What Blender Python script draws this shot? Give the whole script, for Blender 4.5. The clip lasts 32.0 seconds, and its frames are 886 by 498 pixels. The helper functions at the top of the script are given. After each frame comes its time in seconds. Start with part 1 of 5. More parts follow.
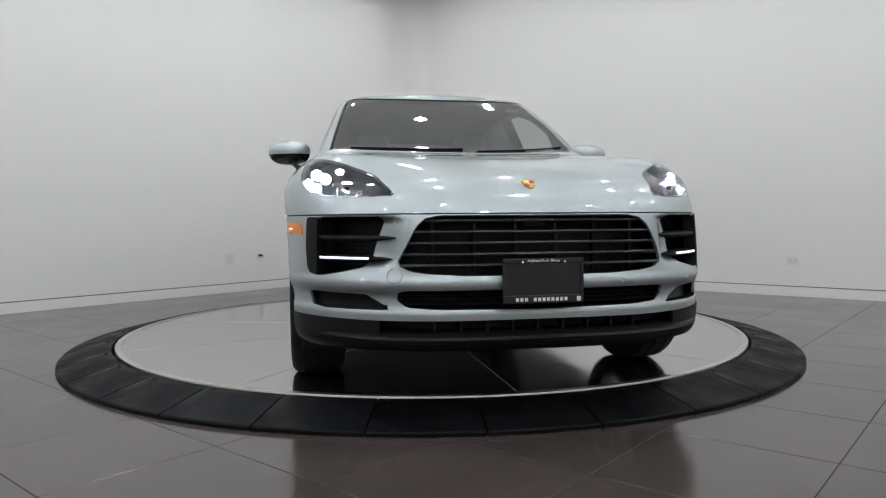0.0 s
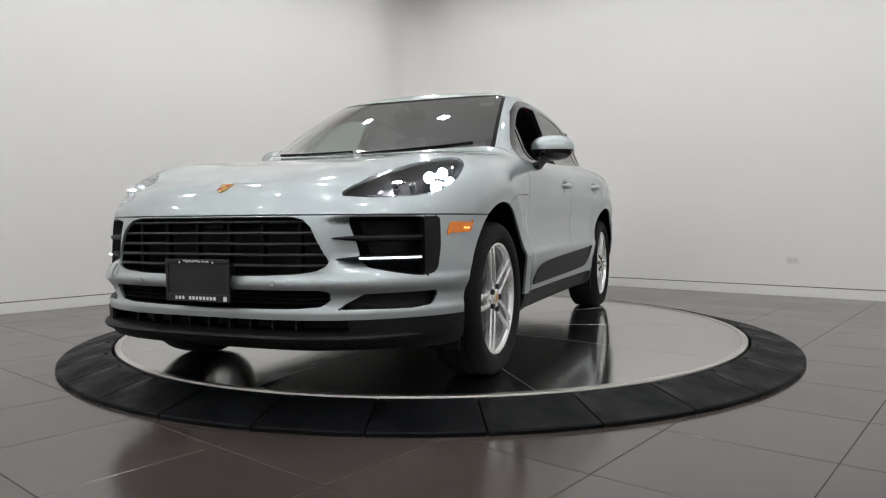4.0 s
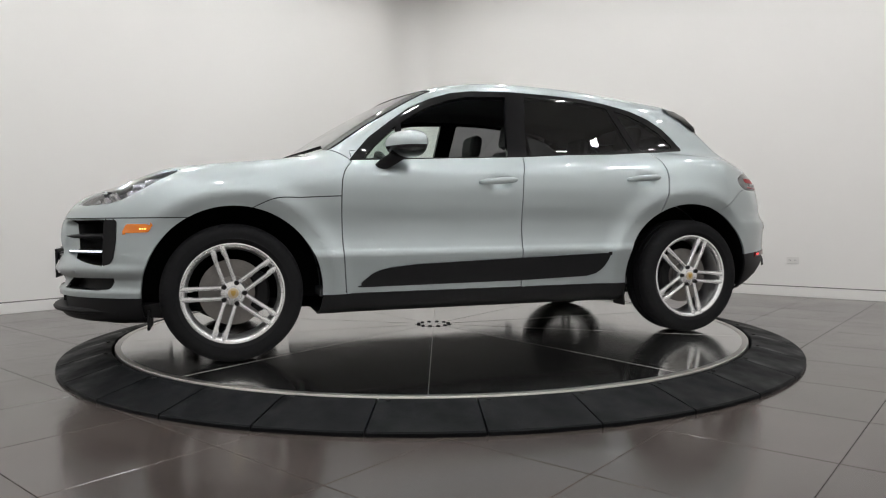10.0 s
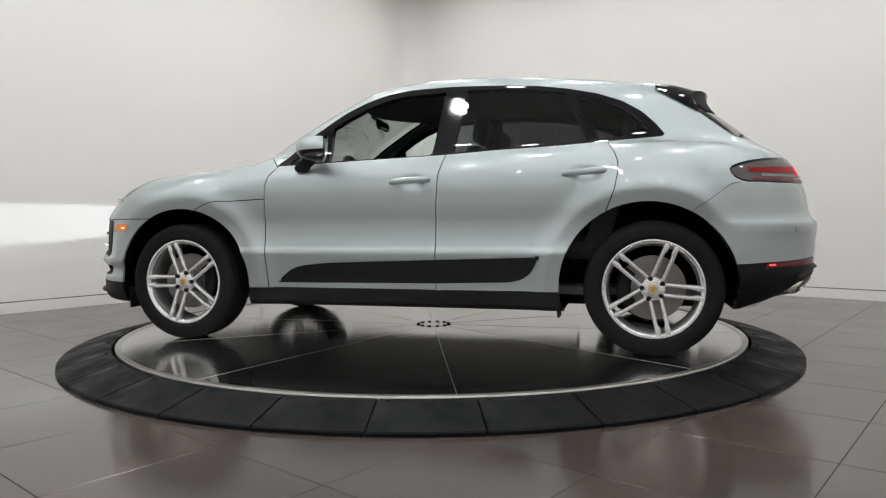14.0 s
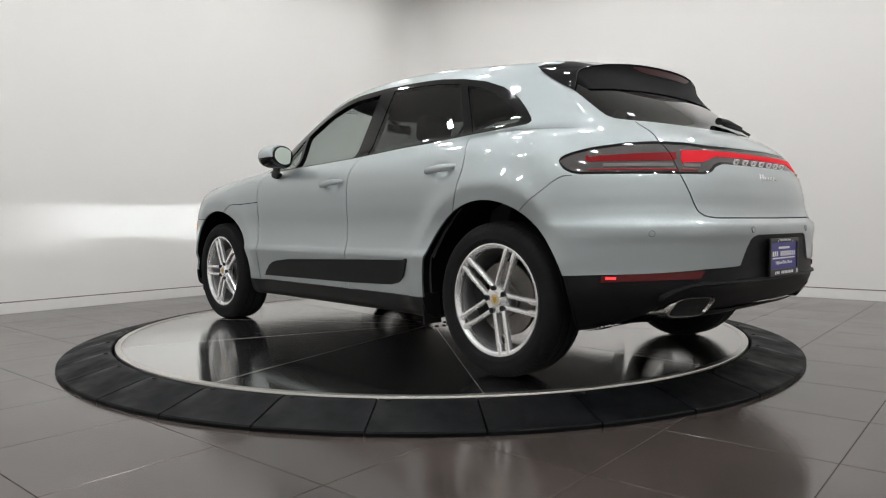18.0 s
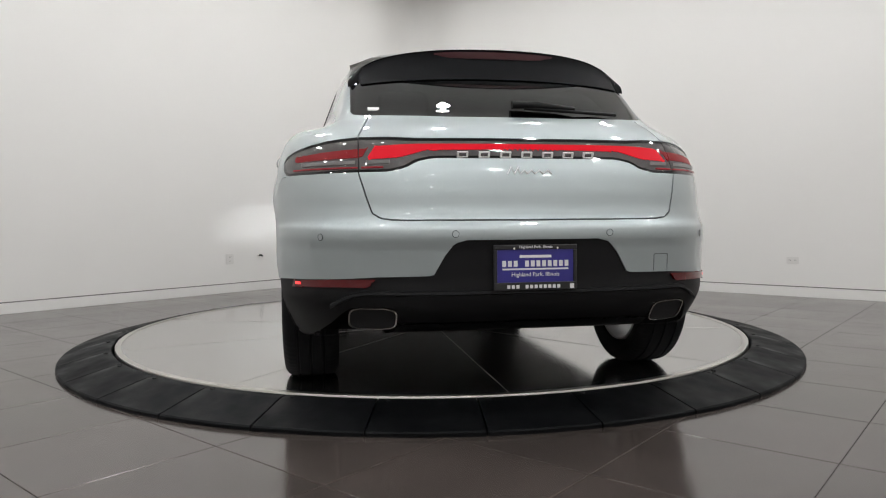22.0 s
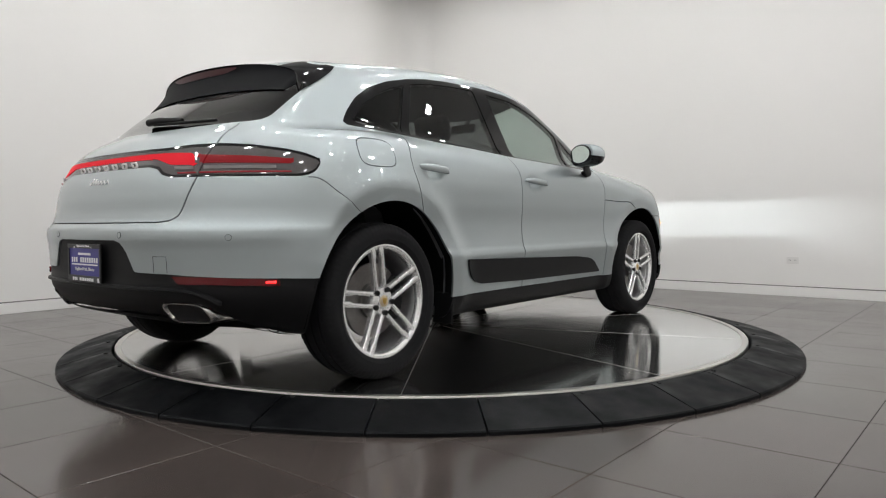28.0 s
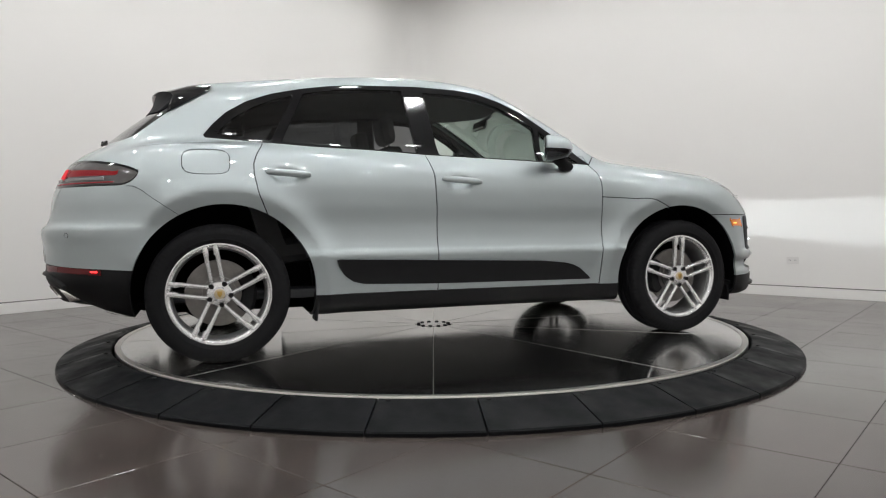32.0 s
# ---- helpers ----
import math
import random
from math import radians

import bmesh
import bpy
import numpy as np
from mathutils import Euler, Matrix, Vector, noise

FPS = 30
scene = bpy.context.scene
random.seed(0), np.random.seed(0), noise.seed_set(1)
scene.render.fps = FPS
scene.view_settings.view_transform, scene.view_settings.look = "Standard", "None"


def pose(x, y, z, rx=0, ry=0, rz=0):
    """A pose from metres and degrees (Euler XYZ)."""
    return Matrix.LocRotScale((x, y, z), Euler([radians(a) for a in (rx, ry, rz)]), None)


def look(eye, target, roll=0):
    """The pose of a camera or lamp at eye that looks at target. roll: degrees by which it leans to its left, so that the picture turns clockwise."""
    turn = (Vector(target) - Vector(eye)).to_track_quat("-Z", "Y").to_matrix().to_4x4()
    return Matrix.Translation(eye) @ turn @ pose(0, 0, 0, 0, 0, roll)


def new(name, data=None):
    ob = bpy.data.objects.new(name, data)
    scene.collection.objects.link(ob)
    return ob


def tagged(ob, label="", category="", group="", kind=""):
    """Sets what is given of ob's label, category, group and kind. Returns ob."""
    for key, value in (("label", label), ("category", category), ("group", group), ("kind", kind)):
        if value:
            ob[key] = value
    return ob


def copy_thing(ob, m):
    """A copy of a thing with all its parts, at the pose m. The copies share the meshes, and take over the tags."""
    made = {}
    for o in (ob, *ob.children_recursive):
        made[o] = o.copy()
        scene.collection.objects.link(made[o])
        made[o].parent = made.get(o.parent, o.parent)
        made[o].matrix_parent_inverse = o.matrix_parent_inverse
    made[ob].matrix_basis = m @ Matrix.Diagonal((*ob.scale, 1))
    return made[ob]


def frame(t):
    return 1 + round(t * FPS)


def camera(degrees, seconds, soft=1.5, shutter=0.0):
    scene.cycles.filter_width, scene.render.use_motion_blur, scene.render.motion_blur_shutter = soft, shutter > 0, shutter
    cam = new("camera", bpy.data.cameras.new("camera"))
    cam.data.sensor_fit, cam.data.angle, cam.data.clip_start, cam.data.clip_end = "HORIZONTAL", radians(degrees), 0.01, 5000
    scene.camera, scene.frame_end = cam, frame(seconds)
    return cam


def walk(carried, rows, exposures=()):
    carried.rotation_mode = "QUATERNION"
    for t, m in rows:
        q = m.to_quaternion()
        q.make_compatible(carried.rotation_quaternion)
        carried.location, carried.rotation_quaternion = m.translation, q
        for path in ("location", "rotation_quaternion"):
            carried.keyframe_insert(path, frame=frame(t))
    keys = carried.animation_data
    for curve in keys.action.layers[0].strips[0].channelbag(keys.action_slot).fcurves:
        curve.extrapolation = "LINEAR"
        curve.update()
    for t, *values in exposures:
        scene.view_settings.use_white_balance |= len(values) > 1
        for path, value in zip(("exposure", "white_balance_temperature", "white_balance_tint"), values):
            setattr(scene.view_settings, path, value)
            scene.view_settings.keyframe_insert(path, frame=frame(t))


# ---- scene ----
# ---- camera: stands still, low, aimed across the turntable into the room's corner ----
DECK = 0.075                     # height of the turntable above the floor
cam = camera(65.32, 32.0, soft=1.15)
EYE = Vector((0.0, -4.851, 0.724 + DECK))
PAN, TILT, ROLL = radians(0.844), radians(-2.312), -0.461
AIM = EYE + Vector((math.sin(PAN) * math.cos(TILT), math.cos(PAN) * math.cos(TILT), math.sin(TILT)))
VIEW = look(EYE, AIM, ROLL)
walk(cam, [(0.0, VIEW), (32.0, VIEW)], [(0.0, -0.18, 5950, 9), (2.8, -0.18, 5950, 9), (4.6, -0.03, 6250, 10), (6.0, 0.0, 6250, 10), (32.0, 0.0, 6250, 10)])

# ---- light: a closed white showroom under recessed ceiling lamps ----
world = bpy.data.worlds.new("world")
scene.world = world
world.use_nodes = True
world.node_tree.nodes["Background"].inputs[0].default_value = (0.9, 0.95, 1.0, 1)
world.node_tree.nodes["Background"].inputs[1].default_value = 0.05

# ---- helpers of the scene ----
def part(name, data, material, parent=None, label=""):
    """Links a bmesh or a mesh as one mesh object under a thing or a part."""
    if isinstance(data, bmesh.types.BMesh):
        me = bpy.data.meshes.new(name)
        data.to_mesh(me)
        data.free()
    else:
        me = data
    if material and not me.materials:
        me.materials.append(material)
    ob = new(name, me)
    if parent:
        ob.parent = parent
    if label:
        ob["label"] = label
    return ob


def smooth(me, degrees=35):
    """Smooth shading with sharp edges kept."""
    for p in me.polygons:
        p.use_smooth = True
    me.set_sharp_from_angle(angle=radians(degrees))
    return me


def mesh_of(name, verts, faces, normals=None, sharp=None):
    me = bpy.data.meshes.new(name)
    me.from_pydata([tuple(v) for v in np.asarray(verts, float).tolist()], [], [list(f) for f in faces])
    if normals is not None:
        for p in me.polygons:
            p.use_smooth = True
        me.normals_split_custom_set_from_vertices(np.asarray(normals).tolist())
    elif sharp:
        smooth(me, sharp)
    return me


def box(bm, size, centre=(0, 0, 0), bevel=0.0, turn=None, segments=2):
    """Adds a bevelled box to bm."""
    m = Matrix.Translation(centre) @ (turn or Matrix()) @ Matrix.Diagonal((*size, 1))
    made = bmesh.ops.create_cube(bm, size=1, matrix=m)
    if bevel:
        edges = list({e for v in made["verts"] for e in v.link_edges})
        bmesh.ops.bevel(bm, geom=edges, offset=bevel, segments=segments, affect="EDGES", profile=0.5)
    return bm


def boxed(size, centre=(0, 0, 0), bevel=0.0, turn=None):
    return box(bmesh.new(), size, centre, bevel, turn)


def cylinder(bm, r, depth, m=None, n=32, r2=None, caps=True):
    bmesh.ops.create_cone(bm, cap_ends=caps, segments=n, radius1=r, radius2=r if r2 is None else r2, depth=depth, matrix=m or Matrix())
    return bm


def lathe(name, profile, n=96, axis="y", closed=True, sharp=40):
    """A ring turned round an axis from (along, radius) pairs."""
    prof = np.array(profile, float)
    k = len(prof)
    a = np.arange(n) * 2 * np.pi / n
    along = np.repeat(prof[None, :, 0], n, 0)
    c, s = prof[None, :, 1] * np.cos(a)[:, None], prof[None, :, 1] * np.sin(a)[:, None]
    v = np.stack([c, along, s] if axis == "y" else [c, s, along], -1).reshape(-1, 3)
    faces = []
    for i in range(n):
        for j in range(k if closed else k - 1):
            j2, i2 = (j + 1) % k, (i + 1) % n
            q = (i * k + j, i * k + j2, i2 * k + j2, i2 * k + j)
            faces.append(q if axis == "z" else q[::-1])
    return mesh_of(name, v, faces, sharp=sharp)


def tube(name, points, radius, n=8, closed=False):
    """A round bar along points."""
    pts = [Vector(p) for p in points]
    v, faces = [], []
    k = len(pts)
    for i, p in enumerate(pts):
        if closed:
            d = pts[(i + 1) % k] - pts[i - 1]
        else:
            d = pts[min(i + 1, k - 1)] - pts[max(i - 1, 0)]
        q = d.to_track_quat("Z", "Y")
        r = radius[i] if isinstance(radius, (list, tuple)) else radius
        for j in range(n):
            a = 2 * math.pi * j / n
            v.append(p + q @ Vector((r * math.cos(a), r * math.sin(a), 0)))
    for i in range(k if closed else k - 1):
        for j in range(n):
            i2 = (i + 1) % k
            faces.append((i * n + j, i * n + (j + 1) % n, i2 * n + (j + 1) % n, i2 * n + j))
    if not closed:
        faces.append(tuple(range(n))[::-1])
        faces.append(tuple((k - 1) * n + j for j in range(n)))
    return mesh_of(name, v, faces, sharp=50)


def bar_loft(name, rings, sharp=35, caps=True):
    """A skin over rings of equally many points."""
    n = len(rings[0])
    v = [p for r in rings for p in r]
    faces = []
    for i in range(len(rings) - 1):
        for j in range(n):
            faces.append((i * n + j, i * n + (j + 1) % n, (i + 1) * n + (j + 1) % n, (i + 1) * n + j))
    if caps:
        faces.append(tuple(range(n))[::-1])
        faces.append(tuple((len(rings) - 1) * n + j for j in range(n)))
    me = mesh_of(name, v, faces)
    bm = bmesh.new()
    bm.from_mesh(me)
    bmesh.ops.recalc_face_normals(bm, faces=bm.faces)
    bm.to_mesh(me)
    bm.free()
    return smooth(me, sharp)


def thing(name, label, category, group="", at=None):
    ob = new(name)
    ob.empty_display_size = 0.1
    if at is not None:
        ob.matrix_basis = at
    return tagged(ob, label, category, group)


# ---- materials ----
def material(name, color=(0.5, 0.5, 0.5), rough=0.5, metal=0.0, spec=0.5, coat=0.0, coat_rough=0.03, scale=None, vary=0.0, bump=0.0,
             fine=None, rough_vary=0.0, emit=None, power=0.0, place="Object"):
    """A principled material with colour, gloss and relief varied at two sizes."""
    m = bpy.data.materials.new(name)
    m.use_nodes = True
    n, l = m.node_tree.nodes, m.node_tree.links
    b = n["Principled BSDF"]
    b.inputs["Base Color"].default_value = (*color, 1)
    b.inputs["Roughness"].default_value = rough
    b.inputs["Metallic"].default_value = metal
    b.inputs["Specular IOR Level"].default_value = spec
    b.inputs["Coat Weight"].default_value = coat
    b.inputs["Coat Roughness"].default_value = coat_rough
    if emit:
        b.inputs["Emission Color"].default_value = (*emit, 1)
        b.inputs["Emission Strength"].default_value = power
    if scale:
        co = n.new("ShaderNodeTexCoord" if place == "Object" else "ShaderNodeNewGeometry")
        big = n.new("ShaderNodeTexNoise")
        big.inputs["Scale"].default_value, big.inputs["Detail"].default_value = scale, 4
        small = n.new("ShaderNodeTexNoise")
        small.inputs["Scale"].default_value, small.inputs["Detail"].default_value = fine or scale * 12, 3
        for t in (big, small):
            l.new(co.outputs[place], t.inputs["Vector"])
        if vary:
            mix = n.new("ShaderNodeMath")
            mix.operation = "ADD"
            l.new(big.outputs[0], mix.inputs[0])
            l.new(small.outputs[0], mix.inputs[1])
            ramp = n.new("ShaderNodeMapRange")
            ramp.inputs[1].default_value, ramp.inputs[2].default_value = 0.6, 1.4
            ramp.inputs[3].default_value, ramp.inputs[4].default_value = 1 - vary, 1 + vary
            l.new(mix.outputs[0], ramp.inputs[0])
            tint = n.new("ShaderNodeVectorMath")
            tint.operation = "SCALE"
            tint.inputs[0].default_value = color
            l.new(ramp.outputs[0], tint.inputs["Scale"])
            l.new(tint.outputs[0], b.inputs["Base Color"])
        if rough_vary:
            r = n.new("ShaderNodeMapRange")
            r.inputs[1].default_value, r.inputs[2].default_value = 0.3, 0.7
            r.inputs[3].default_value, r.inputs[4].default_value = max(rough - rough_vary, 0.02), rough + rough_vary
            l.new(big.outputs[0], r.inputs[0])
            l.new(r.outputs[0], b.inputs["Roughness"])
        if bump:
            bp = n.new("ShaderNodeBump")
            bp.inputs["Strength"].default_value, bp.inputs["Distance"].default_value = 0.5, bump
            l.new(small.outputs[0], bp.inputs["Height"])
            l.new(bp.outputs[0], b.inputs["Normal"])
    return m


def clear_glass(name, tint=(0.9, 0.95, 0.93), gloss_rough=0.01, gloss=0.08, rise=4.0):
    """Thin sheet glass: tinted see-through with a mirror gloss by angle."""
    m = bpy.data.materials.new(name)
    m.use_nodes = True
    n, l = m.node_tree.nodes, m.node_tree.links
    n.remove(n["Principled BSDF"])
    t, g, f, pw, ma, x = (n.new("ShaderNode" + k) for k in ("BsdfTransparent", "BsdfGlossy", "LayerWeight", "Math", "Math", "MixShader"))
    t.inputs[0].default_value = (*tint, 1)
    g.inputs["Roughness"].default_value = gloss_rough
    pw.operation, ma.operation = "POWER", "MULTIPLY_ADD"
    pw.inputs[1].default_value = rise
    ma.inputs[1].default_value, ma.inputs[2].default_value = 0.85, gloss
    l.new(f.outputs["Facing"], pw.inputs[0])
    l.new(pw.outputs[0], ma.inputs[0])
    l.new(ma.outputs[0], x.inputs[0])
    l.new(t.outputs[0], x.inputs[1])
    l.new(g.outputs[0], x.inputs[2])
    l.new(x.outputs[0], n["Material Output"].inputs[0])
    return m


WALL = material("wall_paint", (0.80, 0.79, 0.77), 0.55, scale=1.3, vary=0.012, bump=0.0006, fine=260)
CEIL = material("ceiling_paint", (0.78, 0.78, 0.77), 0.7, scale=1.0, vary=0.01)
BASE = material("skirting_paint", (0.80, 0.79, 0.77), 0.35, scale=2.0, vary=0.02)
TILE = material("floor_tile", (0.064, 0.053, 0.048), 0.165, spec=0.70, scale=2.6, vary=0.22, bump=0.00008, fine=60, rough_vary=0.035, place="Position")
def per_piece(mat, amount):
    """Varies a material's colour from piece to piece."""
    n, l = mat.node_tree.nodes, mat.node_tree.links
    b = n["Principled BSDF"]
    info = n.new("ShaderNodeObjectInfo")
    rng = n.new("ShaderNodeMapRange")
    rng.inputs[3].default_value, rng.inputs[4].default_value = 1 - amount, 1 + amount
    l.new(info.outputs["Random"], rng.inputs[0])
    sc = n.new("ShaderNodeVectorMath")
    sc.operation = "SCALE"
    link = b.inputs["Base Color"].links
    if link:
        l.new(link[0].from_socket, sc.inputs[0])
    else:
        sc.inputs[0].default_value = b.inputs["Base Color"].default_value[:3]
    l.new(rng.outputs[0], sc.inputs["Scale"])
    l.new(sc.outputs[0], b.inputs["Base Color"])


per_piece(TILE, 0.10)
GROUT = material("tile_grout", (0.05, 0.047, 0.043), 0.8, scale=8, vary=0.2)
RUBBER = material("ramp_rubber", (0.0058, 0.0064, 0.0073), 0.52, spec=0.09, scale=5, vary=0.5, bump=0.0008, fine=150, rough_vary=0.20)
per_piece(RUBBER, 0.25)
DECKMETAL = material("deck_steel", (0.55, 0.543, 0.53), 0.095, metal=0.99, scale=3.0, vary=0.06, rough_vary=0.02, fine=40)


def brushed(mat, amount):
    """Brush marks along each sheet's middle line, which smear its mirror crosswise."""
    n, l = mat.node_tree.nodes, mat.node_tree.links
    b = n["Principled BSDF"]
    vec = n.new("ShaderNodeCombineXYZ")
    vec.inputs[1].default_value = 1
    tr = n.new("ShaderNodeVectorTransform")
    tr.vector_type, tr.convert_from, tr.convert_to = "VECTOR", "OBJECT", "WORLD"
    l.new(vec.outputs[0], tr.inputs[0])
    l.new(tr.outputs[0], b.inputs["Tangent"])
    b.inputs["Anisotropic"].default_value = amount


brushed(DECKMETAL, 0.92)
DECKRIM = material("deck_rim_steel", (0.62, 0.60, 0.57), 0.3, metal=1.0, scale=6, vary=0.08)
DARK = material("dark_gap", (0.008, 0.008, 0.009), 0.7)
PAINT = material("silver_blue_paint", (0.418, 0.465, 0.476), 0.49, metal=0.95, coat=1.0, coat_rough=0.012, scale=2.0, vary=0.012, fine=900)
BLACK = material("black_plastic", (0.0055, 0.0055, 0.0062), 0.5, spec=0.22, scale=30, vary=0.15, bump=0.0003, fine=600)
LINER = material("black_felt_liner", (0.004, 0.004, 0.0045), 0.9, spec=0.08, scale=30, vary=0.2, bump=0.0005, fine=300)
GLOSSBLACK = material("gloss_black_trim", (0.007, 0.007, 0.008), 0.05, spec=0.45)
TYRE = material("tyre_rubber", (0.0085, 0.0085, 0.0095), 0.75, spec=0.16, scale=9, vary=0.2, bump=0.0006, fine=120)
ALLOY = material("silver_alloy", (0.85, 0.855, 0.86), 0.24, metal=0.8, coat=0.3, scale=12, vary=0.03)
IRON = material("brake_iron", (0.22, 0.21, 0.20), 0.38, metal=1.0, scale=14, vary=0.2)
CHROME = material("polished_steel", (0.86, 0.85, 0.83), 0.20, metal=1.0, scale=20, vary=0.04)
GLASS = clear_glass("clear_window_glass", (0.76, 0.86, 0.81))
SCREEN = clear_glass("windscreen_glass", (0.80, 0.89, 0.85), 0.01, 0.19, 1.6)
TINTED = clear_glass("dark_privacy_glass", (0.20, 0.205, 0.21), 0.01, 0.07)
BACKGLASS = clear_glass("dark_rear_window_glass", (0.10, 0.105, 0.11), 0.01, 0.13, 3.0)
LENS = clear_glass("clear_lamp_lens", (0.93, 0.94, 0.95), 0.01, 0.10)
CABIN = material("cabin_trim", (0.055, 0.058, 0.062), 0.6, scale=20, vary=0.2, bump=0.0005, fine=300)
LINING = material("grey_roof_lining", (0.11, 0.115, 0.12), 0.85, scale=20, vary=0.1, bump=0.0004, fine=300)
LEATHER = material("black_leather", (0.040, 0.040, 0.043), 0.5, scale=25, vary=0.2, bump=0.0006, fine=200)

# ---- the room: tile grid and walls share one direction, turned against the view ----
TURN = radians(49.3)
UDIR = Vector((math.cos(TURN), math.sin(TURN), 0))
VDIR = Vector((-math.sin(TURN), math.cos(TURN), 0))
GRID = Matrix((UDIR, VDIR, Vector((0, 0, 1)))).transposed().to_4x4()   # u, v, z to world
U1, V1, U0, V0, TOP = 4.04, 3.78, -7.2, -7.0, 4.12
PITCH, UO, VO = 0.5865, -0.567, -0.968


GAPGREY = material("shadow_gap_grey", (0.16, 0.155, 0.15), 0.7)


def room():
    slab = part("floor", boxed((U1 - U0 + 0.4, V1 - V0 + 0.4, 0.2), ((U0 + U1) / 2, (V0 + V1) / 2, -0.1035)), GROUT)
    slab.matrix_basis = GRID
    tagged(slab, "dark grey square floor tiles with thin grout joints", "floor", kind="structure")
    for name, size, centre in (
            ("wall_north", (0.2, V1 - V0 + 0.4, TOP), (U1 + 0.1, (V0 + V1) / 2, TOP / 2)),
            ("wall_west", (U1 - U0, 0.2, TOP), ((U0 + U1) / 2, V1 + 0.1, TOP / 2)),
            ("wall_south", (0.2, V1 - V0 + 0.4, TOP), (U0 - 0.1, (V0 + V1) / 2, TOP / 2)),
            ("wall_east", (U1 - U0, 0.2, TOP), ((U0 + U1) / 2, V0 - 0.1, TOP / 2))):
        w = part(name, boxed(size, centre), WALL)
        w.matrix_basis = GRID
        tagged(w, "smooth white painted showroom wall", "wall", kind="structure")
    c = part("ceiling", boxed((U1 - U0 + 0.4, V1 - V0 + 0.4, 0.15), ((U0 + U1) / 2, (V0 + V1) / 2, TOP + 0.075)), CEIL)
    c.matrix_basis = GRID
    tagged(c, "plain white showroom ceiling", "ceiling", kind="structure")
    # skirting boards, with the dark reveal line above them
    for name, size, centre, reveal in (
            ("baseboard_north", (0.014, V1 - V0, 0.098), (U1 - 0.007, (V0 + V1) / 2, 0.049), (0.006, V1 - V0, 0.010)),
            ("baseboard_west", (U1 - U0 - 0.014, 0.014, 0.098), ((U0 + U1) / 2 - 0.007, V1 - 0.007, 0.049), (U1 - U0 - 0.014, 0.006, 0.010))):
        b = part(name, boxed(size, centre, 0.002), BASE)
        b.matrix_basis = GRID
        tagged(b, "white skirting board with a dark reveal line", "skirting board", kind="structure")
        at = Vector(centre)
        at.z = 0.103
        at += Vector((0.004, 0, 0)) if "north" in name else Vector((0, 0.004, 0))
        part("shadow_gap", boxed(reveal, at), GAPGREY, b, "dark shadow gap")
    # the two walls run into one another in a rounded corner
    r, n = 0.38, 14
    arc = [(U1 - r + r * math.cos(a), V1 - r + r * math.sin(a)) for a in (math.pi / 2 * i / n for i in range(n + 1))]
    ring = arc + [(U1 + 0.002, V1 + 0.002)]
    cove = part("wall_corner", bar_loft("wall_corner", [[(u, v, z) for u, v in ring] for z in (0.0, TOP)], 30), WALL)
    cove.matrix_basis = GRID
    tagged(cove, "rounded white painted corner between two walls", "wall", kind="structure")
    return slab


FLOOR = room()


# ---- ceiling lamps ----
LAMP = material("lamp_glow", (0.9, 0.9, 0.9), 0.4, emit=(1.0, 0.97, 0.93), power=236.0)
TRIM = material("white_lamp_trim", (0.8, 0.8, 0.8), 0.4)


def ceiling_lamps():
    lamp = thing("downlight", "square white ceiling light with four lit spots", "ceiling light", "ceiling downlights")
    rim = bmesh.new()
    for size, at in (((0.22, 0.03, 0.014), (0, 0.095, -0.007)), ((0.22, 0.03, 0.014), (0, -0.095, -0.007)), ((0.03, 0.16, 0.014), (0.095, 0, -0.007)), ((0.03, 0.16, 0.014), (-0.095, 0, -0.007))):
        box(rim, size, at, 0.002)
    part("trim_frame", rim, TRIM, lamp)
    spot = lathe("lit_spot", [(-0.001, 0.036), (-0.009, 0.0355), (-0.013, 0.032), (-0.015, 0.015), (-0.0155, 0.0)], 24, "z", closed=False)
    for x in (-0.041, 0.041):
        for y in (-0.041, 0.041):
            part("lit_spot", spot, LAMP, lamp, "glowing round spot lens").location = (x, y, 0)
    first = True
    for i in range(6):
        for j in range(6):
            u, v = -6.1 + i * 1.76, -5.9 + j * 1.70
            m = GRID @ Matrix.Translation((u, v, TOP))
            if first:
                lamp.matrix_basis = m
                first = False
            else:
                copy_thing(lamp, m)


ceiling_lamps()


# ---- the turntable ----
R_DECK, R_RING = 2.033, 2.33


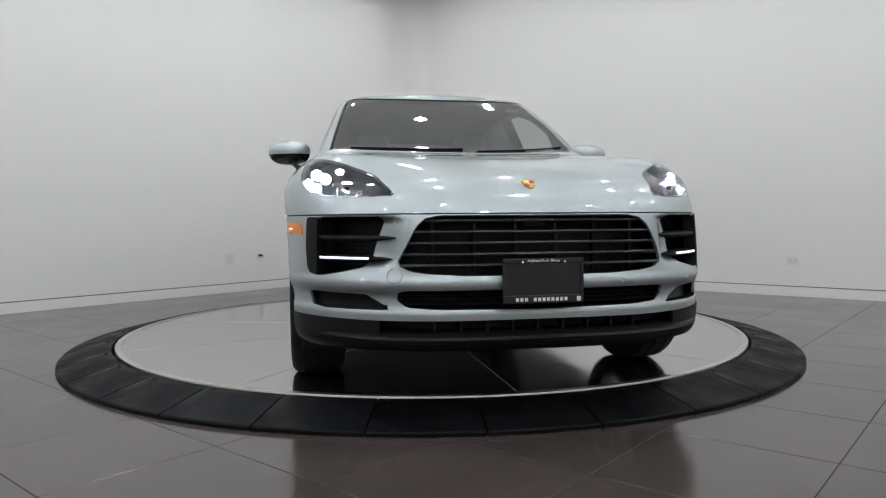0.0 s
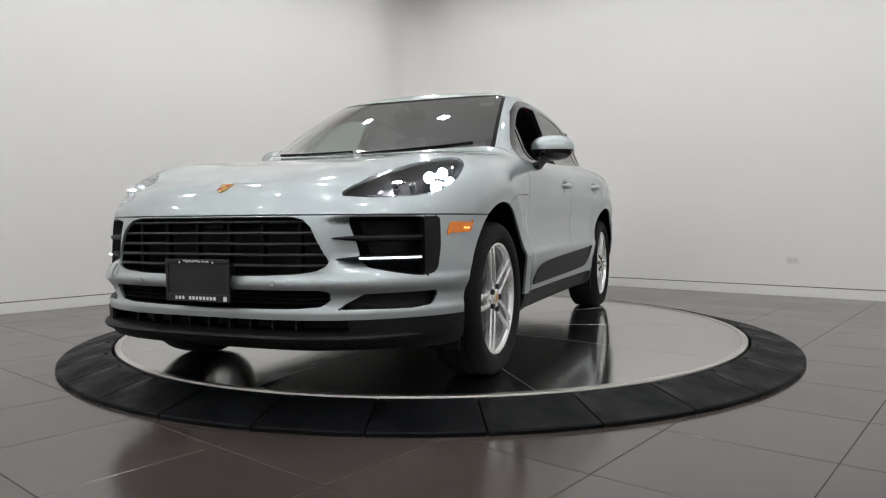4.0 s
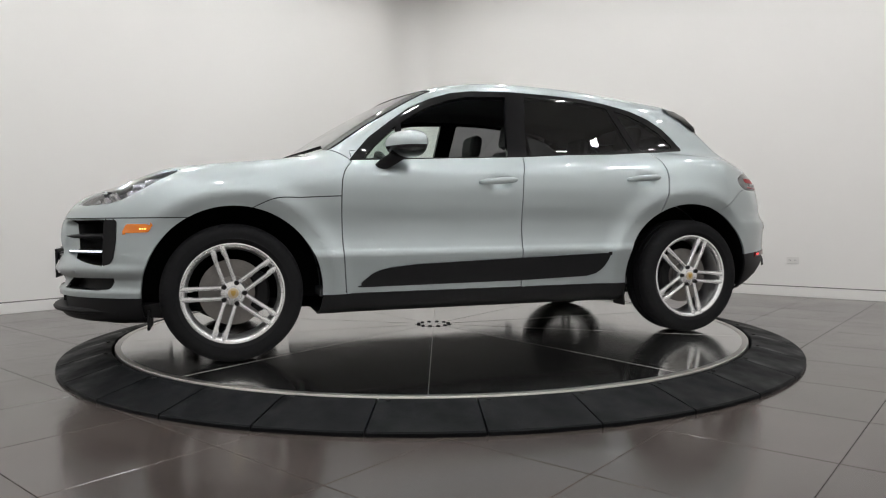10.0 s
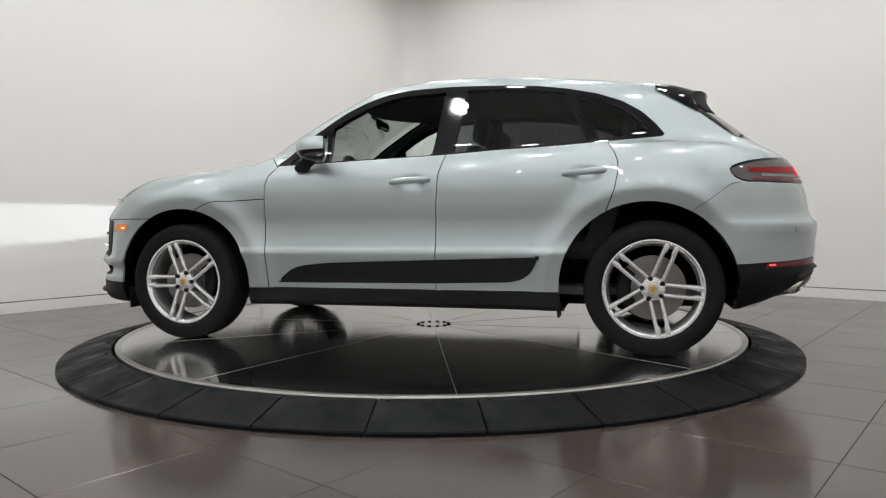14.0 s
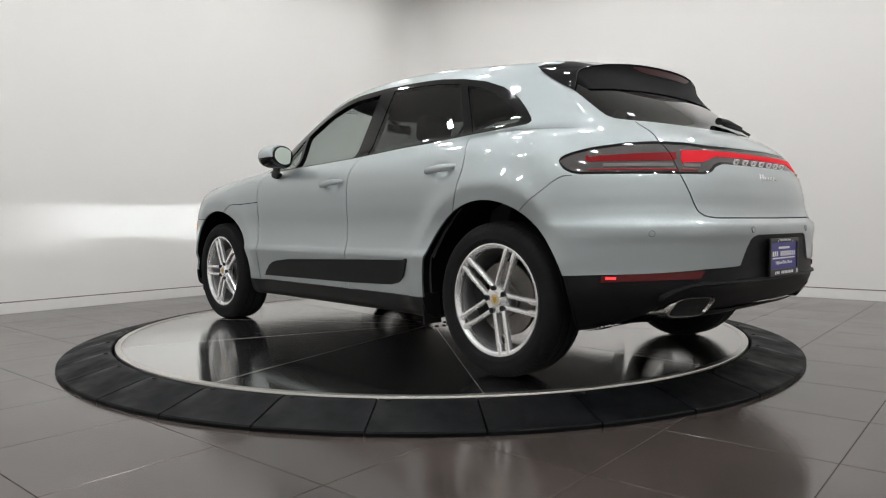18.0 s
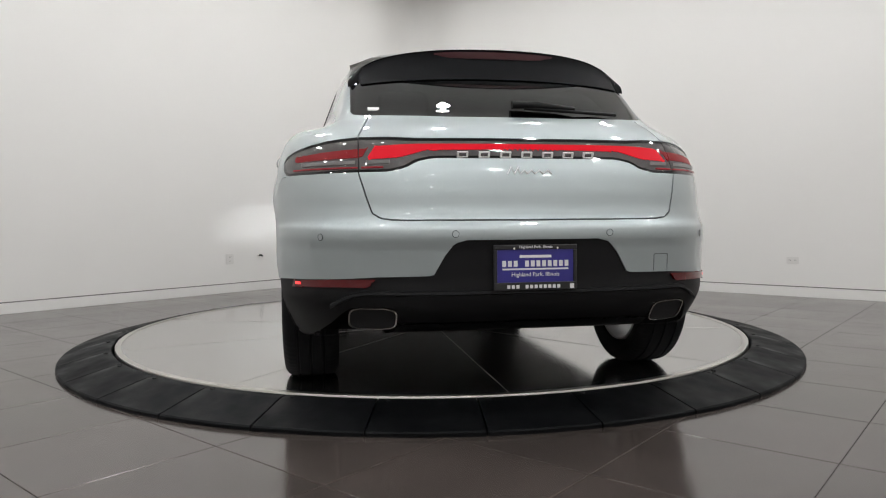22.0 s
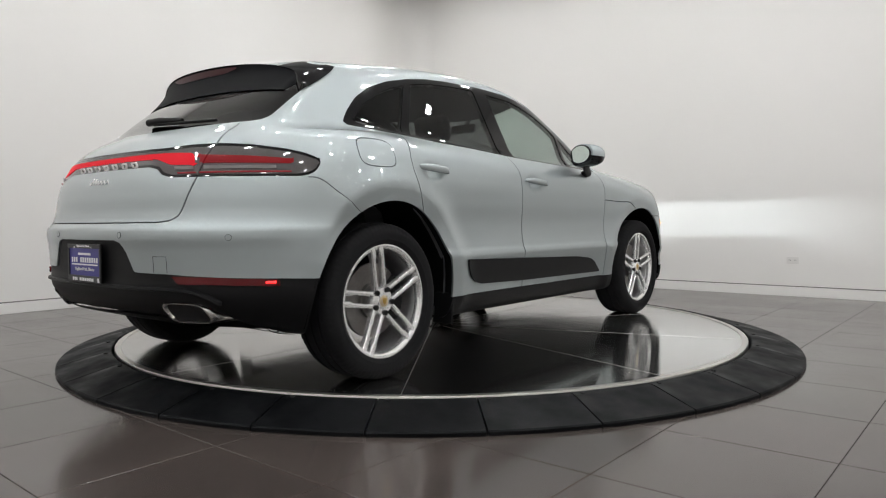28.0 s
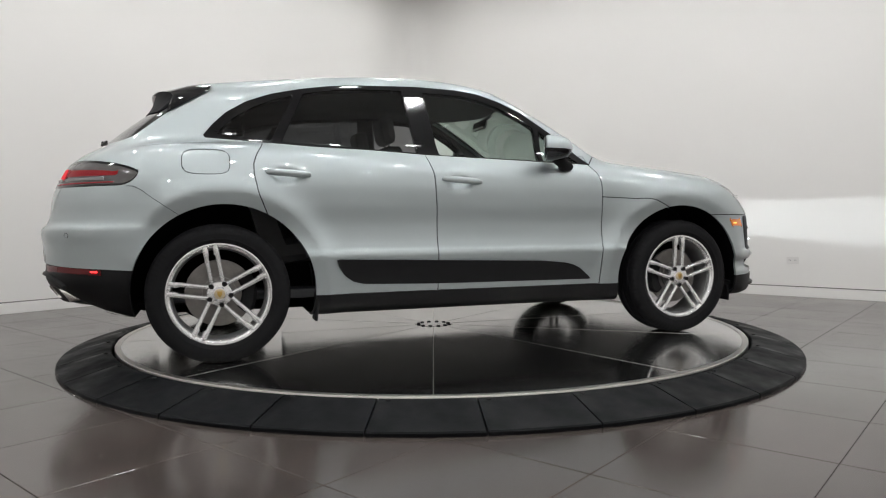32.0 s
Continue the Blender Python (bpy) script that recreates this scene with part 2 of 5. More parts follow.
def ramp_ring():
    ring = thing("turntable_ramp", "black rubber ramp ring of bolted segments round the turntable", "ramp")
    n = 32
    step = 2 * math.pi / n
    prof = [(R_DECK + 0.016, 0.0), (R_DECK + 0.016, DECK - 0.004), (R_DECK + 0.022, DECK), (R_DECK + 0.055, DECK - 0.001), (R_DECK + 0.075, DECK - 0.004),
            (R_RING - 0.03, 0.026), (R_RING - 0.006, 0.021), (R_RING, 0.015), (R_RING, 0.0)]
    cells = 6
    v, f = [], []
    k = len(prof)
    for i in range(cells + 1):
        a = (i / cells) * (step - 0.0035) + 0.0018
        for r, z in prof:
            v.append((r * math.cos(a), r * math.sin(a), z))
    for i in range(cells):
        for j in range(k - 1):
            f.append((i * k + j, i * k + j + 1, (i + 1) * k + j + 1, (i + 1) * k + j))
        f.append((i * k + k - 1, i * k, (i + 1) * k, (i + 1) * k + k - 1))
    f += [tuple(range(k))[::-1], tuple(cells * k + j for j in range(k))]
    seg = mesh_of("ramp_segment", v, f, sharp=25)
    seg.materials.append(RUBBER)
    bolt = bmesh.new()
    cylinder(bolt, 0.011, 0.006, Matrix.Translation(((R_DECK + 0.05) * math.cos(0.022), (R_DECK + 0.05) * math.sin(0.022), DECK + 0.001)), 14)
    bolt_me = bpy.data.meshes.new("bolt")
    bolt.to_mesh(bolt_me)
    bolt.free()
    for i in range(n):
        o = part("ramp_segment", seg, RUBBER, ring)
        o.matrix_basis = Matrix.Rotation(radians(-96.4) + i * step, 4, "Z")
        b = part("bolt", bolt_me, DARK, o)
    return ring


def deck():
    """The steel disc that turns: ten sheet sectors, a rim band and a hub with bolt holes."""
    d = thing("turntable_deck", "polished steel turntable disc of ten sectors", "turntable")
    n = 10
    step = 2 * math.pi / n
    cells = 14
    v, f = [], []
    for j in range(cells + 1):
        a = -step / 2 + 0.0010 + (step - 0.0020) * j / cells
        for r, z in ((0.128, -0.02), (0.128, 0.0), (R_DECK - 0.035, 0.0), (R_DECK - 0.035, -0.02)):
            v.append((r * math.cos(a), r * math.sin(a), z))
    for j in range(cells):
        for q in range(4):
            q2 = (q + 1) % 4
            f.append((j * 4 + q, j * 4 + q2, (j + 1) * 4 + q2, (j + 1) * 4 + q))
    f += [(0, 1, 2, 3), tuple(cells * 4 + q for q in (3, 2, 1, 0))]
    sheet = mesh_of("deck_sheet", v, [q[::-1] for q in f])
    for i in range(n):
        part("deck_sheet", sheet, DECKMETAL, d).matrix_basis = Matrix.Rotation((i + 0.5) * step, 4, "Z")
    part("rim_band", lathe("rim_band", [(-0.03, R_DECK - 0.034), (0.003, R_DECK - 0.034), (0.003, R_DECK - 0.002), (0.0, R_DECK), (-0.03, R_DECK)], 180, "z"), DECKRIM, d, "bright steel rim band")
    # bright strips added in place of the glint that the sheet edges catch
    joint = boxed((R_DECK - 0.165, 0.0034, 0.004), ((R_DECK - 0.035 + 0.130) / 2, 0, -0.0010), 0.0012)
    joint_me = bpy.data.meshes.new("edge_glint_strip")
    joint.to_mesh(joint_me)
    joint.free()
    for i in range(n):
        part("edge_glint_strip", joint_me, DECKRIM, d, "thin added strip for the glint on the sheet edges").matrix_basis = Matrix.Rotation(i * step, 4, "Z")
    core = lathe("sub_frame", [(-0.074, 0.02), (-0.021, 0.02), (-0.021, R_DECK - 0.02), (-0.074, R_DECK - 0.02)], 96, "z")
    part("sub_frame", core, DARK, d)
    hub = part("hub_plate", cylinder(bmesh.new(), 0.124, 0.02, Matrix.Translation((0, 0, -0.009)), 64), DECKMETAL, d)
    for i in range(12):
        a = i * math.pi / 6
        part("hub_bolt", cylinder(bmesh.new(), 0.013, 0.006, Matrix.Translation((0.108 * math.cos(a), 0.108 * math.sin(a), 0.003)), 12), DARK, hub)
    d.matrix_basis = pose(0, 0, DECK)
    return d


RAMP = ramp_ring()
DISC = deck()

# ---- the car's shape: one smooth field, negative inside. x forward, y left, z up from the deck ----
def curve(pairs):
    """A smooth curve through (x, y) pairs."""
    xs, ys = np.array(pairs, float).T
    h = np.diff(xs)
    d = np.diff(ys) / h
    t = np.empty(len(xs))
    t[1:-1] = (d[:-1] * h[1:] + d[1:] * h[:-1]) / (h[1:] + h[:-1])
    t[0], t[-1] = d[0], d[-1]

    def at(x):
        x = np.asarray(x, float)
        i = np.clip(np.searchsorted(xs, x) - 1, 0, len(xs) - 2)
        u = (x - xs[i]) / h[i]
        w = np.clip(u, 0, 1)
        y = ((2 * w**3 - 3 * w**2 + 1) * ys[i] + (w**3 - 2 * w**2 + w) * h[i] * t[i] + (3 * w**2 - 2 * w**3) * ys[i + 1] + (w**3 - w**2) * h[i] * t[i + 1])
        return y + np.where(u < 0, u * h[i] * t[0], 0) + np.where(u > 1, (u - 1) * h[i] * t[-1], 0)
    return at


def smax(a, b, k):
    h = np.maximum(k - np.abs(a - b), 0) / k
    return np.maximum(a, b) + h * h * k / 4


def smin(a, b, k):
    return -smax(-a, -b, k)


def step_up(v, lo, hi):
    u = np.clip((v - lo) / (hi - lo), 0, 1)
    return u * u * (3 - 2 * u)


XF, XR, HUBZ = 1.365, -1.442, 0.36
side_of_z = curve([(0.18, 0.83), (0.24, 0.875), (0.32, 0.905), (0.40, 0.915), (0.48, 0.926), (0.525, 0.9335), (0.543, 0.9355), (0.552, 0.9345), (0.570, 0.9265), (0.60, 0.9195), (0.70, 0.911), (0.82, 0.921),
                   (0.93, 0.922), (1.02, 0.905), (1.10, 0.868), (1.20, 0.80)])
side_of_x = curve([(-2.4, 0.01), (-1.9, 0.025), (-1.44, 0.034), (-1.0, 0.008), (-0.6, 0.0), (0.4, -0.004), (0.85, 0.0), (1.3, 0.022), (1.8, 0.03), (2.4, 0.03)])
nose_of_z = curve([(0.15, 2.22), (0.26, 2.275), (0.36, 2.285), (0.46, 2.29), (0.52, 2.285), (0.62, 2.28), (0.70, 2.272), (0.76, 2.262), (0.84, 2.24), (1.0, 2.2)])
bonnet_of_x = curve([(0.2, 1.14), (0.7, 1.125), (1.0, 1.105), (1.2, 1.076), (1.5, 1.034), (1.8, 0.976), (2.0, 0.926), (2.15, 0.872), (2.24, 0.82), (2.34, 0.72)])
belt_of_x = curve([(-2.35, 1.06), (-2.1, 1.085), (-1.85, 1.115), (-1.5, 1.14), (-1.1, 1.145), (-0.5, 1.13), (0.2, 1.12), (0.7, 1.115)])
crest_of_x = curve([(0.7, 0.0), (1.0, 0.004), (1.25, 0.014), (1.5, 0.032), (1.68, 0.044), (1.80, 0.028), (1.92, -0.004), (2.06, -0.022), (2.3, -0.02)])
roof_of_x = curve([(-2.0, 1.40), (-1.6, 1.513), (-1.34, 1.545), (-1.1, 1.570), (-0.8, 1.600), (-0.5, 1.619), (-0.25, 1.620), (-0.05, 1.610), (0.15, 1.583), (0.32, 1.538),
                   (0.50, 1.452), (0.68, 1.354), (0.84, 1.257), (1.0, 1.152), (1.2, 1.012)])
tail_of_z = curve([(0.20, -2.12), (0.32, -2.26), (0.42, -2.345), (0.52, -2.350), (0.62, -2.356), (0.68, -2.362), (0.700, -2.358), (0.725, -2.336), (0.76, -2.322), (0.84, -2.308), (0.92, -2.284), (1.0, -2.228),
                   (1.05, -2.175), (1.10, -2.105), (1.145, -2.015)])
hatch_of_z = curve([(1.0, -2.20), (1.10, -2.08), (1.145, -2.005), (1.19, -1.950), (1.25, -1.880), (1.32, -1.796), (1.40, -1.692), (1.50, -1.605), (1.60, -1.54)])


bulge_of_z = curve([(0.90, 0.0), (0.98, 0.004), (1.05, 0.030), (1.12, 0.064), (1.18, 0.080), (1.28, 0.072), (1.36, 0.050), (1.44, 0.012), (1.50, 0.0), (1.70, 0.0)])


def body_field(p):
    x, a, z = p[..., 0], np.abs(p[..., 1]), p[..., 2]
    a = np.sqrt(a * a + 1e-6)
    flare = 0.0
    for xc, amt in ((XF, 0.018), (XR + 0.03, 0.022)):
        r = np.hypot(x - xc, z - HUBZ)
        flare = flare + amt * np.exp(-(np.maximum(r - 0.526, 0) / 0.075) ** 2) - 0.008 * np.clip((0.526 - r) / 0.07, 0, 1)
    side = a - side_of_z(z) - side_of_x(x) - flare
    for hx, hz in ((-0.13, 0.944), (-1.10, 0.970)):
        side = side + 0.020 * np.exp(-((x - hx) / 0.055) ** 4 - ((z - hz) / 0.030) ** 2)
    nose = x - nose_of_z(z) + 0.6 * a**3.6
    # pockets round the corner intakes, the ridge under the grille and the sunk band below it
    q = x - a
    pocket = step_up(1.745 - q, 0.0, 0.22) * (1 - step_up(1.21 - q, 0.0, 0.05)) * step_up(z, 0.515, 0.60) * (1 - step_up(z, 0.722, 0.750))
    nose = nose + np.where(x > 1.5, 0.060 * pocket - 0.014 * np.exp(-((z - 0.492) / 0.022) ** 2) + 0.020 * np.exp(-((z - 0.425) / 0.034) ** 4), 0)
    bump = crest_of_x(np.clip(x, 0.7, 2.3)) * np.exp(-((a - 0.76) / 0.26) ** 2)
    blend = np.clip((x - 0.55) / 0.3, 0, 1)
    blend = blend * blend * (3 - 2 * blend)
    top_z = bonnet_of_x(x + 0.50 * a**3.6) * blend + belt_of_x(np.minimum(x, 0.7)) * (1 - blend)
    top = (z - top_z - bump) * 0.93
    # the tailgate and its window bow out towards the middle
    bow = bulge_of_z(np.clip(z, 0.9, 1.6)) * np.clip(1 - (a / 0.64) ** 2, 0, 1)
    tail = tail_of_z(np.minimum(z, 1.14)) + 0.09 * a * a + 0.55 * a**5 - bow - x
    under = 0.225 + 0.17 * np.clip(-x - 1.72, 0, 1) - z
    round_k = 0.075 + 0.055 * np.clip((x + 1.5) / 1.2, 0, 1)
    low = smax(smax(nose, top, 0.11), smax(side, tail, 0.06), round_k)
    low = smax(low, under, 0.05)
    slope = 0.20 * np.clip(x + 0.3, 0, 0.6) / 0.6
    flat = step_up(0.35 - x, 0.0, 0.40)
    g_top = (z - roof_of_x(x + slope * a * a) + (0.095 - 0.058 * flat) * a * a + 0.018 * flat) * 0.85
    lean = 0.82 - 0.40 * (z - 1.08) - 0.105 * np.clip(-x - 0.8, 0, 2) ** 2 - 0.05 * np.clip(x - 0.2, 0, 1) ** 2
    g_side = (a - lean) * 0.93
    g_tail = (hatch_of_z(np.maximum(z, 1.02)) + 0.09 * a * a + 0.55 * a**5 - bow - x) * 0.75
    green = smax(smax(g_top, g_side, 0.11), g_tail, 0.05)
    green = smax(green, 1.0 - z, 0.02)
    return smin(low, green, 0.045 + 0.06 * np.clip(-x - 0.9, 0, 0.8))


def gradient(field, p, e=0.004):
    g = np.empty_like(p)
    for i in range(3):
        d = np.zeros(3)
        d[i] = e
        g[:, i] = (field(p + d) - field(p - d)) / (2 * e)
    return g


def skin(field, low, high, h):
    """Surface nets over a field that is the same on both sides of y = 0."""
    n = [int(round((b - a) / h)) + 1 for a, b in zip(low, high)]
    ax = [a + h * np.arange(k) for a, k in zip(low, n)]
    half = [ax[1] >= -1e-9]
    yh = ax[1][half[0]]
    g = np.stack(np.meshgrid(ax[0], yh, ax[2], indexing="ij"), -1)
    fh = field(g)
    f = np.concatenate([fh[:, :0:-1], fh], 1)
    inside = f < 0
    m = [k - 1 for k in f.shape]
    count = np.zeros(m, int)
    for i in (0, 1):
        for j in (0, 1):
            for k in (0, 1):
                count += inside[i:i + m[0], j:j + m[1], k:k + m[2]]
    cell = (count > 0) & (count < 8)
    ids = -np.ones(m, int)
    ids[cell] = np.arange(cell.sum())
    c = np.argwhere(cell)
    pos = np.zeros((len(c), 3))
    hits = np.zeros(len(c))
    for d in range(3):
        o1, o2 = [q for q in range(3) if q != d]
        for s in (0, 1):
            for t in (0, 1):
                A = c.copy()
                A[:, o1] += s
                A[:, o2] += t
                B = A.copy()
                B[:, d] += 1
                fa, fb = f[tuple(A.T)], f[tuple(B.T)]
                ok = (fa < 0) != (fb < 0)
                w = np.where(ok, fa / np.where(ok, fa - fb, 1), 0)
                pnt = A.astype(float)
                pnt[:, d] += w
                pos += pnt * ok[:, None]
                hits += ok
    pos /= hits[:, None]
    v = pos * h + np.array([ax[0][0], -yh[-1], ax[2][0]])
    quads = []
    for d in range(3):
        o1, o2 = [(1, 2), (2, 0), (0, 1)][d]
        A = [slice(None)] * 3
        B = [slice(None)] * 3
        A[d], B[d] = slice(0, -1), slice(1, None)
        cross = inside[tuple(A)] != inside[tuple(B)]
        e = np.argwhere(cross)
        e = e[(e[:, o1] > 0) & (e[:, o2] > 0) & (e[:, o1] < m[o1]) & (e[:, o2] < m[o2])]
        corners = []
        for s, t in ((1, 1), (0, 1), (0, 0), (1, 0)):
            q = e.copy()
            q[:, o1] -= s
            q[:, o2] -= t
            corners.append(ids[tuple(q.T)])
        q = np.stack(corners, 1)
        flip = ~inside[tuple(e.T)]
        q[flip] = q[flip][:, ::-1]
        quads.append(q)
    quads = np.concatenate(quads)
    for _ in range(5):
        g = gradient(field, v)
        s = field(v) / np.maximum((g * g).sum(1), 0.05)
        v = v - np.clip(s, -0.02, 0.02)[:, None] * g
    tri = np.concatenate([quads[:, [0, 1, 2]], quads[:, [0, 2, 3]]])
    return v, tri


def split(v, tri, value, near):
    """Cuts triangles (those of the mask near) along value == 0."""
    val = np.where(np.abs(value) < 1e-6, 1e-6, value)
    s = val > 0
    ts = s[tri]
    k = ts.sum(1)
    cut = near & (k > 0) & (k < 3)
    t = tri[cut]
    if not len(t):
        return v, tri, None
    tsc = ts[cut]
    odd = np.where(tsc.sum(1) == 1, 1, 0)
    lone = np.argmax(tsc == (odd == 1)[:, None], 1)
    r = np.arange(len(t))
    a, b, c = t[r, lone], t[r, (lone + 1) % 3], t[r, (lone + 2) % 3]
    e = np.sort(np.concatenate([np.stack([a, b], 1), np.stack([a, c], 1)]), 1)
    ue, inv = np.unique(e, axis=0, return_inverse=True)
    inv = inv.ravel()
    w = (val[ue[:, 0]] / (val[ue[:, 0]] - val[ue[:, 1]]))[:, None]
    nv = v[ue[:, 0]] * (1 - w) + v[ue[:, 1]] * w
    base = len(v)
    ab, ac = base + inv[:len(t)], base + inv[len(t):]
    fresh = np.concatenate([np.stack([a, ab, ac], 1), np.stack([ab, b, c], 1), np.stack([ab, c, ac], 1)])
    return np.concatenate([v, nv]), np.concatenate([tri[~cut], fresh]), None


def polygon(points):
    """A function that tells the signed distance (negative inside) to a closed outline."""
    P = np.array(points, float)
    Q = np.roll(P, -1, 0)

    def at(u, w):
        u, w = np.asarray(u, float), np.asarray(w, float)
        best = np.full(u.shape, 1e9)
        ins = np.zeros(u.shape, bool)
        for (x0, y0), (x1, y1) in zip(P, Q):
            dx, dy = x1 - x0, y1 - y0
            t = np.clip(((u - x0) * dx + (w - y0) * dy) / (dx * dx + dy * dy + 1e-12), 0, 1)
            best = np.minimum(best, np.hypot(u - x0 - t * dx, w - y0 - t * dy))
            if y0 != y1:
                ins ^= ((y0 > w) != (y1 > w)) & (u < (w - y0) / (y1 - y0) * dx + x0)
        return np.where(ins, -best, best)
    return at


# ---- the car: the skin is cut along its seams into panels ----
def outline(pairs):
    return polygon(pairs)


DLO = outline([(0.745, 1.062), (0.616, 1.202), (0.487, 1.300), (0.356, 1.392), (0.220, 1.455), (0.083, 1.499), (-0.054, 1.518), (-0.315, 1.525), (-0.637, 1.514), (-0.809, 1.501),
               (-0.979, 1.475), (-1.147, 1.437), (-1.285, 1.386), (-1.390, 1.321), (-1.458, 1.254), (-1.508, 1.192), (-1.496, 1.174), (-1.287, 1.156), (-0.943, 1.133),
               (-0.609, 1.121), (-0.311, 1.102), (0.214, 1.083), (0.537, 1.068)])
FRONT_PANE = outline([(0.418, 1.295), (0.330, 1.352), (0.218, 1.410), (0.100, 1.452), (-0.019, 1.479), (-0.270, 1.488), (-0.221, 1.105), (0.410, 1.083)])
SAIL_PANE = outline([(0.668, 1.076), (0.452, 1.275), (0.435, 1.082)])
REAR_PANE = outline([(-0.400, 1.494), (-0.620, 1.488), (-0.805, 1.474), (-0.974, 1.445), (-1.107, 1.160), (-0.345, 1.114)])
QUARTER_PANE = outline([(-1.030, 1.430), (-1.130, 1.404), (-1.241, 1.358), (-1.356, 1.288), (-1.440, 1.204), (-1.425, 1.192), (-1.160, 1.168)])
FRONT_DOOR = outline([(0.729, 1.12), (0.729, 1.058), (0.772, 1.008), (0.789, 0.960), (0.795, 0.900), (0.797, 0.800), (0.794, 0.608), (0.776, 0.333), (-0.263, 0.333), (-0.268, 0.792),
                      (-0.280, 0.984), (-0.311, 1.102), (-0.32, 1.15)])
REAR_DOOR = outline([(-0.32, 1.15), (-0.311, 1.102), (-0.280, 0.984), (-0.268, 0.792), (-0.263, 0.333), (-1.0, 0.333), (-1.10, 0.60), (-1.194, 0.752), (-1.243, 0.879), (-1.262, 0.976),
                     (-1.262, 1.030), (-1.245, 1.080), (-1.214, 1.133), (-1.19, 1.20)])
BLADE = outline([(0.717, 0.366), (0.690, 0.394), (0.634, 0.439), (0.590, 0.458), (0.537, 0.471), (0.377, 0.486), (-0.266, 0.506), (-0.845, 0.524), (-0.830, 0.481), (-0.800, 0.433), (-0.752, 0.400),
                 (-0.688, 0.385), (-0.267, 0.373)])
MARKER = outline([(1.866, 0.722), (1.738, 0.721), (1.760, 0.680), (1.887, 0.675)])
FUEL = outline([(-1.495 + 0.115 * math.copysign(abs(math.cos(a)) ** 0.55, math.cos(a)), 1.033 + 0.064 * math.copysign(abs(math.sin(a)) ** 0.55, math.sin(a)))
                for a in (i * math.pi / 16 for i in range(32))])
HEADLIGHT = outline([(1.590, 0.824), (1.45, 0.818), (1.308, 0.819), (1.14, 0.828), (1.037, 0.846), (0.955, 0.873), (0.885, 0.905), (0.795, 0.962), (0.776, 0.985), (0.785, 1.000), (0.84, 1.005),
                     (0.960, 0.993), (1.110, 0.968), (1.260, 0.936), (1.400, 0.903), (1.520, 0.865), (1.585, 0.838)])
INTAKE = outline([(1.566, 0.744), (1.154, 0.744), (1.158, 0.514), (1.230, 0.517), (1.350, 0.530), (1.470, 0.548), (1.500, 0.570), (1.510, 0.610), (1.525, 0.650), (1.545, 0.690), (1.560, 0.720)])
INTAKE_BLADE = outline([(1.154, 0.744), (1.062, 0.744), (1.052, 0.735), (1.053, 0.629), (1.073, 0.545), (1.100, 0.522), (1.158, 0.514)])
SIDE_SLOT = outline([(1.640, 0.392), (1.590, 0.415), (1.500, 0.449), (1.075, 0.452), (1.085, 0.420), (1.111, 0.397), (1.229, 0.388)])
GRILLE = outline([(-0.1, 0.746), (0.38, 0.746), (0.43, 0.735), (0.465, 0.705), (0.495, 0.645), (0.532, 0.575), (0.525, 0.555), (0.49, 0.538), (0.43, 0.528), (0.3, 0.520), (-0.1, 0.517)])
LOW_GRILLE = outline([(-0.1, 0.466), (0.50, 0.466), (0.535, 0.458), (0.535, 0.425), (0.50, 0.402), (0.4, 0.394), (-0.1, 0.388)])
BAND = outline([(-0.2, 1.037), (0.42, 1.038), (0.60, 1.046), (0.85, 1.049), (1.10, 1.043), (1.40, 1.026), (1.56, 1.010), (1.66, 0.994), (1.70, 0.980), (1.695, 0.962), (1.65, 0.936), (1.59, 0.919), (1.50, 0.911), (1.05, 0.908),
                (0.7, 0.907), (0.52, 0.907), (0.46, 0.920), (0.42, 0.944), (0.36, 0.957), (-0.2, 0.958)])
GLOW = outline([(-0.2, 1.014), (0.42, 1.014), (0.62, 1.008), (0.622, 0.957), (0.48, 0.963), (0.38, 0.991), (-0.2, 0.995)])
GLOW_SIDE = outline([(0.66, 1.000), (1.10, 0.993), (1.45, 0.984), (1.45, 0.964), (1.10, 0.964), (0.66, 0.965)])
PIPE = outline([(0.500, 0.395), (0.512, 0.405), (0.655, 0.405), (0.675, 0.396), (0.700, 0.375), (0.735, 0.335), (0.780, 0.290), (0.790, 0.20), (0.510, 0.20), (0.500, 0.328)])
REFLECTOR = outline([(0.575, 0.514), (0.60, 0.484), (1.2, 0.472), (1.30, 0.472), (1.28, 0.497), (0.9, 0.505)])
HATCH = outline([(-0.1, 0.726), (0.50, 0.728), (0.555, 0.735), (0.585, 0.755), (0.605, 0.817), (0.630, 0.905), (0.625, 1.05), (0.572, 1.152), (0.565, 1.30), (0.56, 1.6), (-0.1, 1.6)])
REAR_GLASS = outline([(-0.1, 1.134), (0.25, 1.137), (0.45, 1.147), (0.600, 1.158), (0.632, 1.166), (0.642, 1.182), (0.640, 1.25), (0.634, 1.36), (-0.1, 1.37)])
seam_rear = curve([(-2.4, 0.907), (-1.9, 0.907), (-1.83, 0.905), (-1.745, 0.847), (-1.66, 0.787), (-1.5, 0.68)])
seam_fender = curve([(0.7, 0.866), (0.796, 0.864), (1.007, 0.855), (1.16, 0.846), (1.205, 0.828), (1.251, 0.806), (1.35, 0.75)])
ARCHES = ((1.355, 0.450), (-1.410, 0.457))


def rear_black(a):
    return np.interp(a, [0, 0.25, 0.295, 0.33, 0.372, 0.57, 0.89, 1.0], [0.655, 0.655, 0.643, 0.60, 0.526, 0.522, 0.500, 0.488])


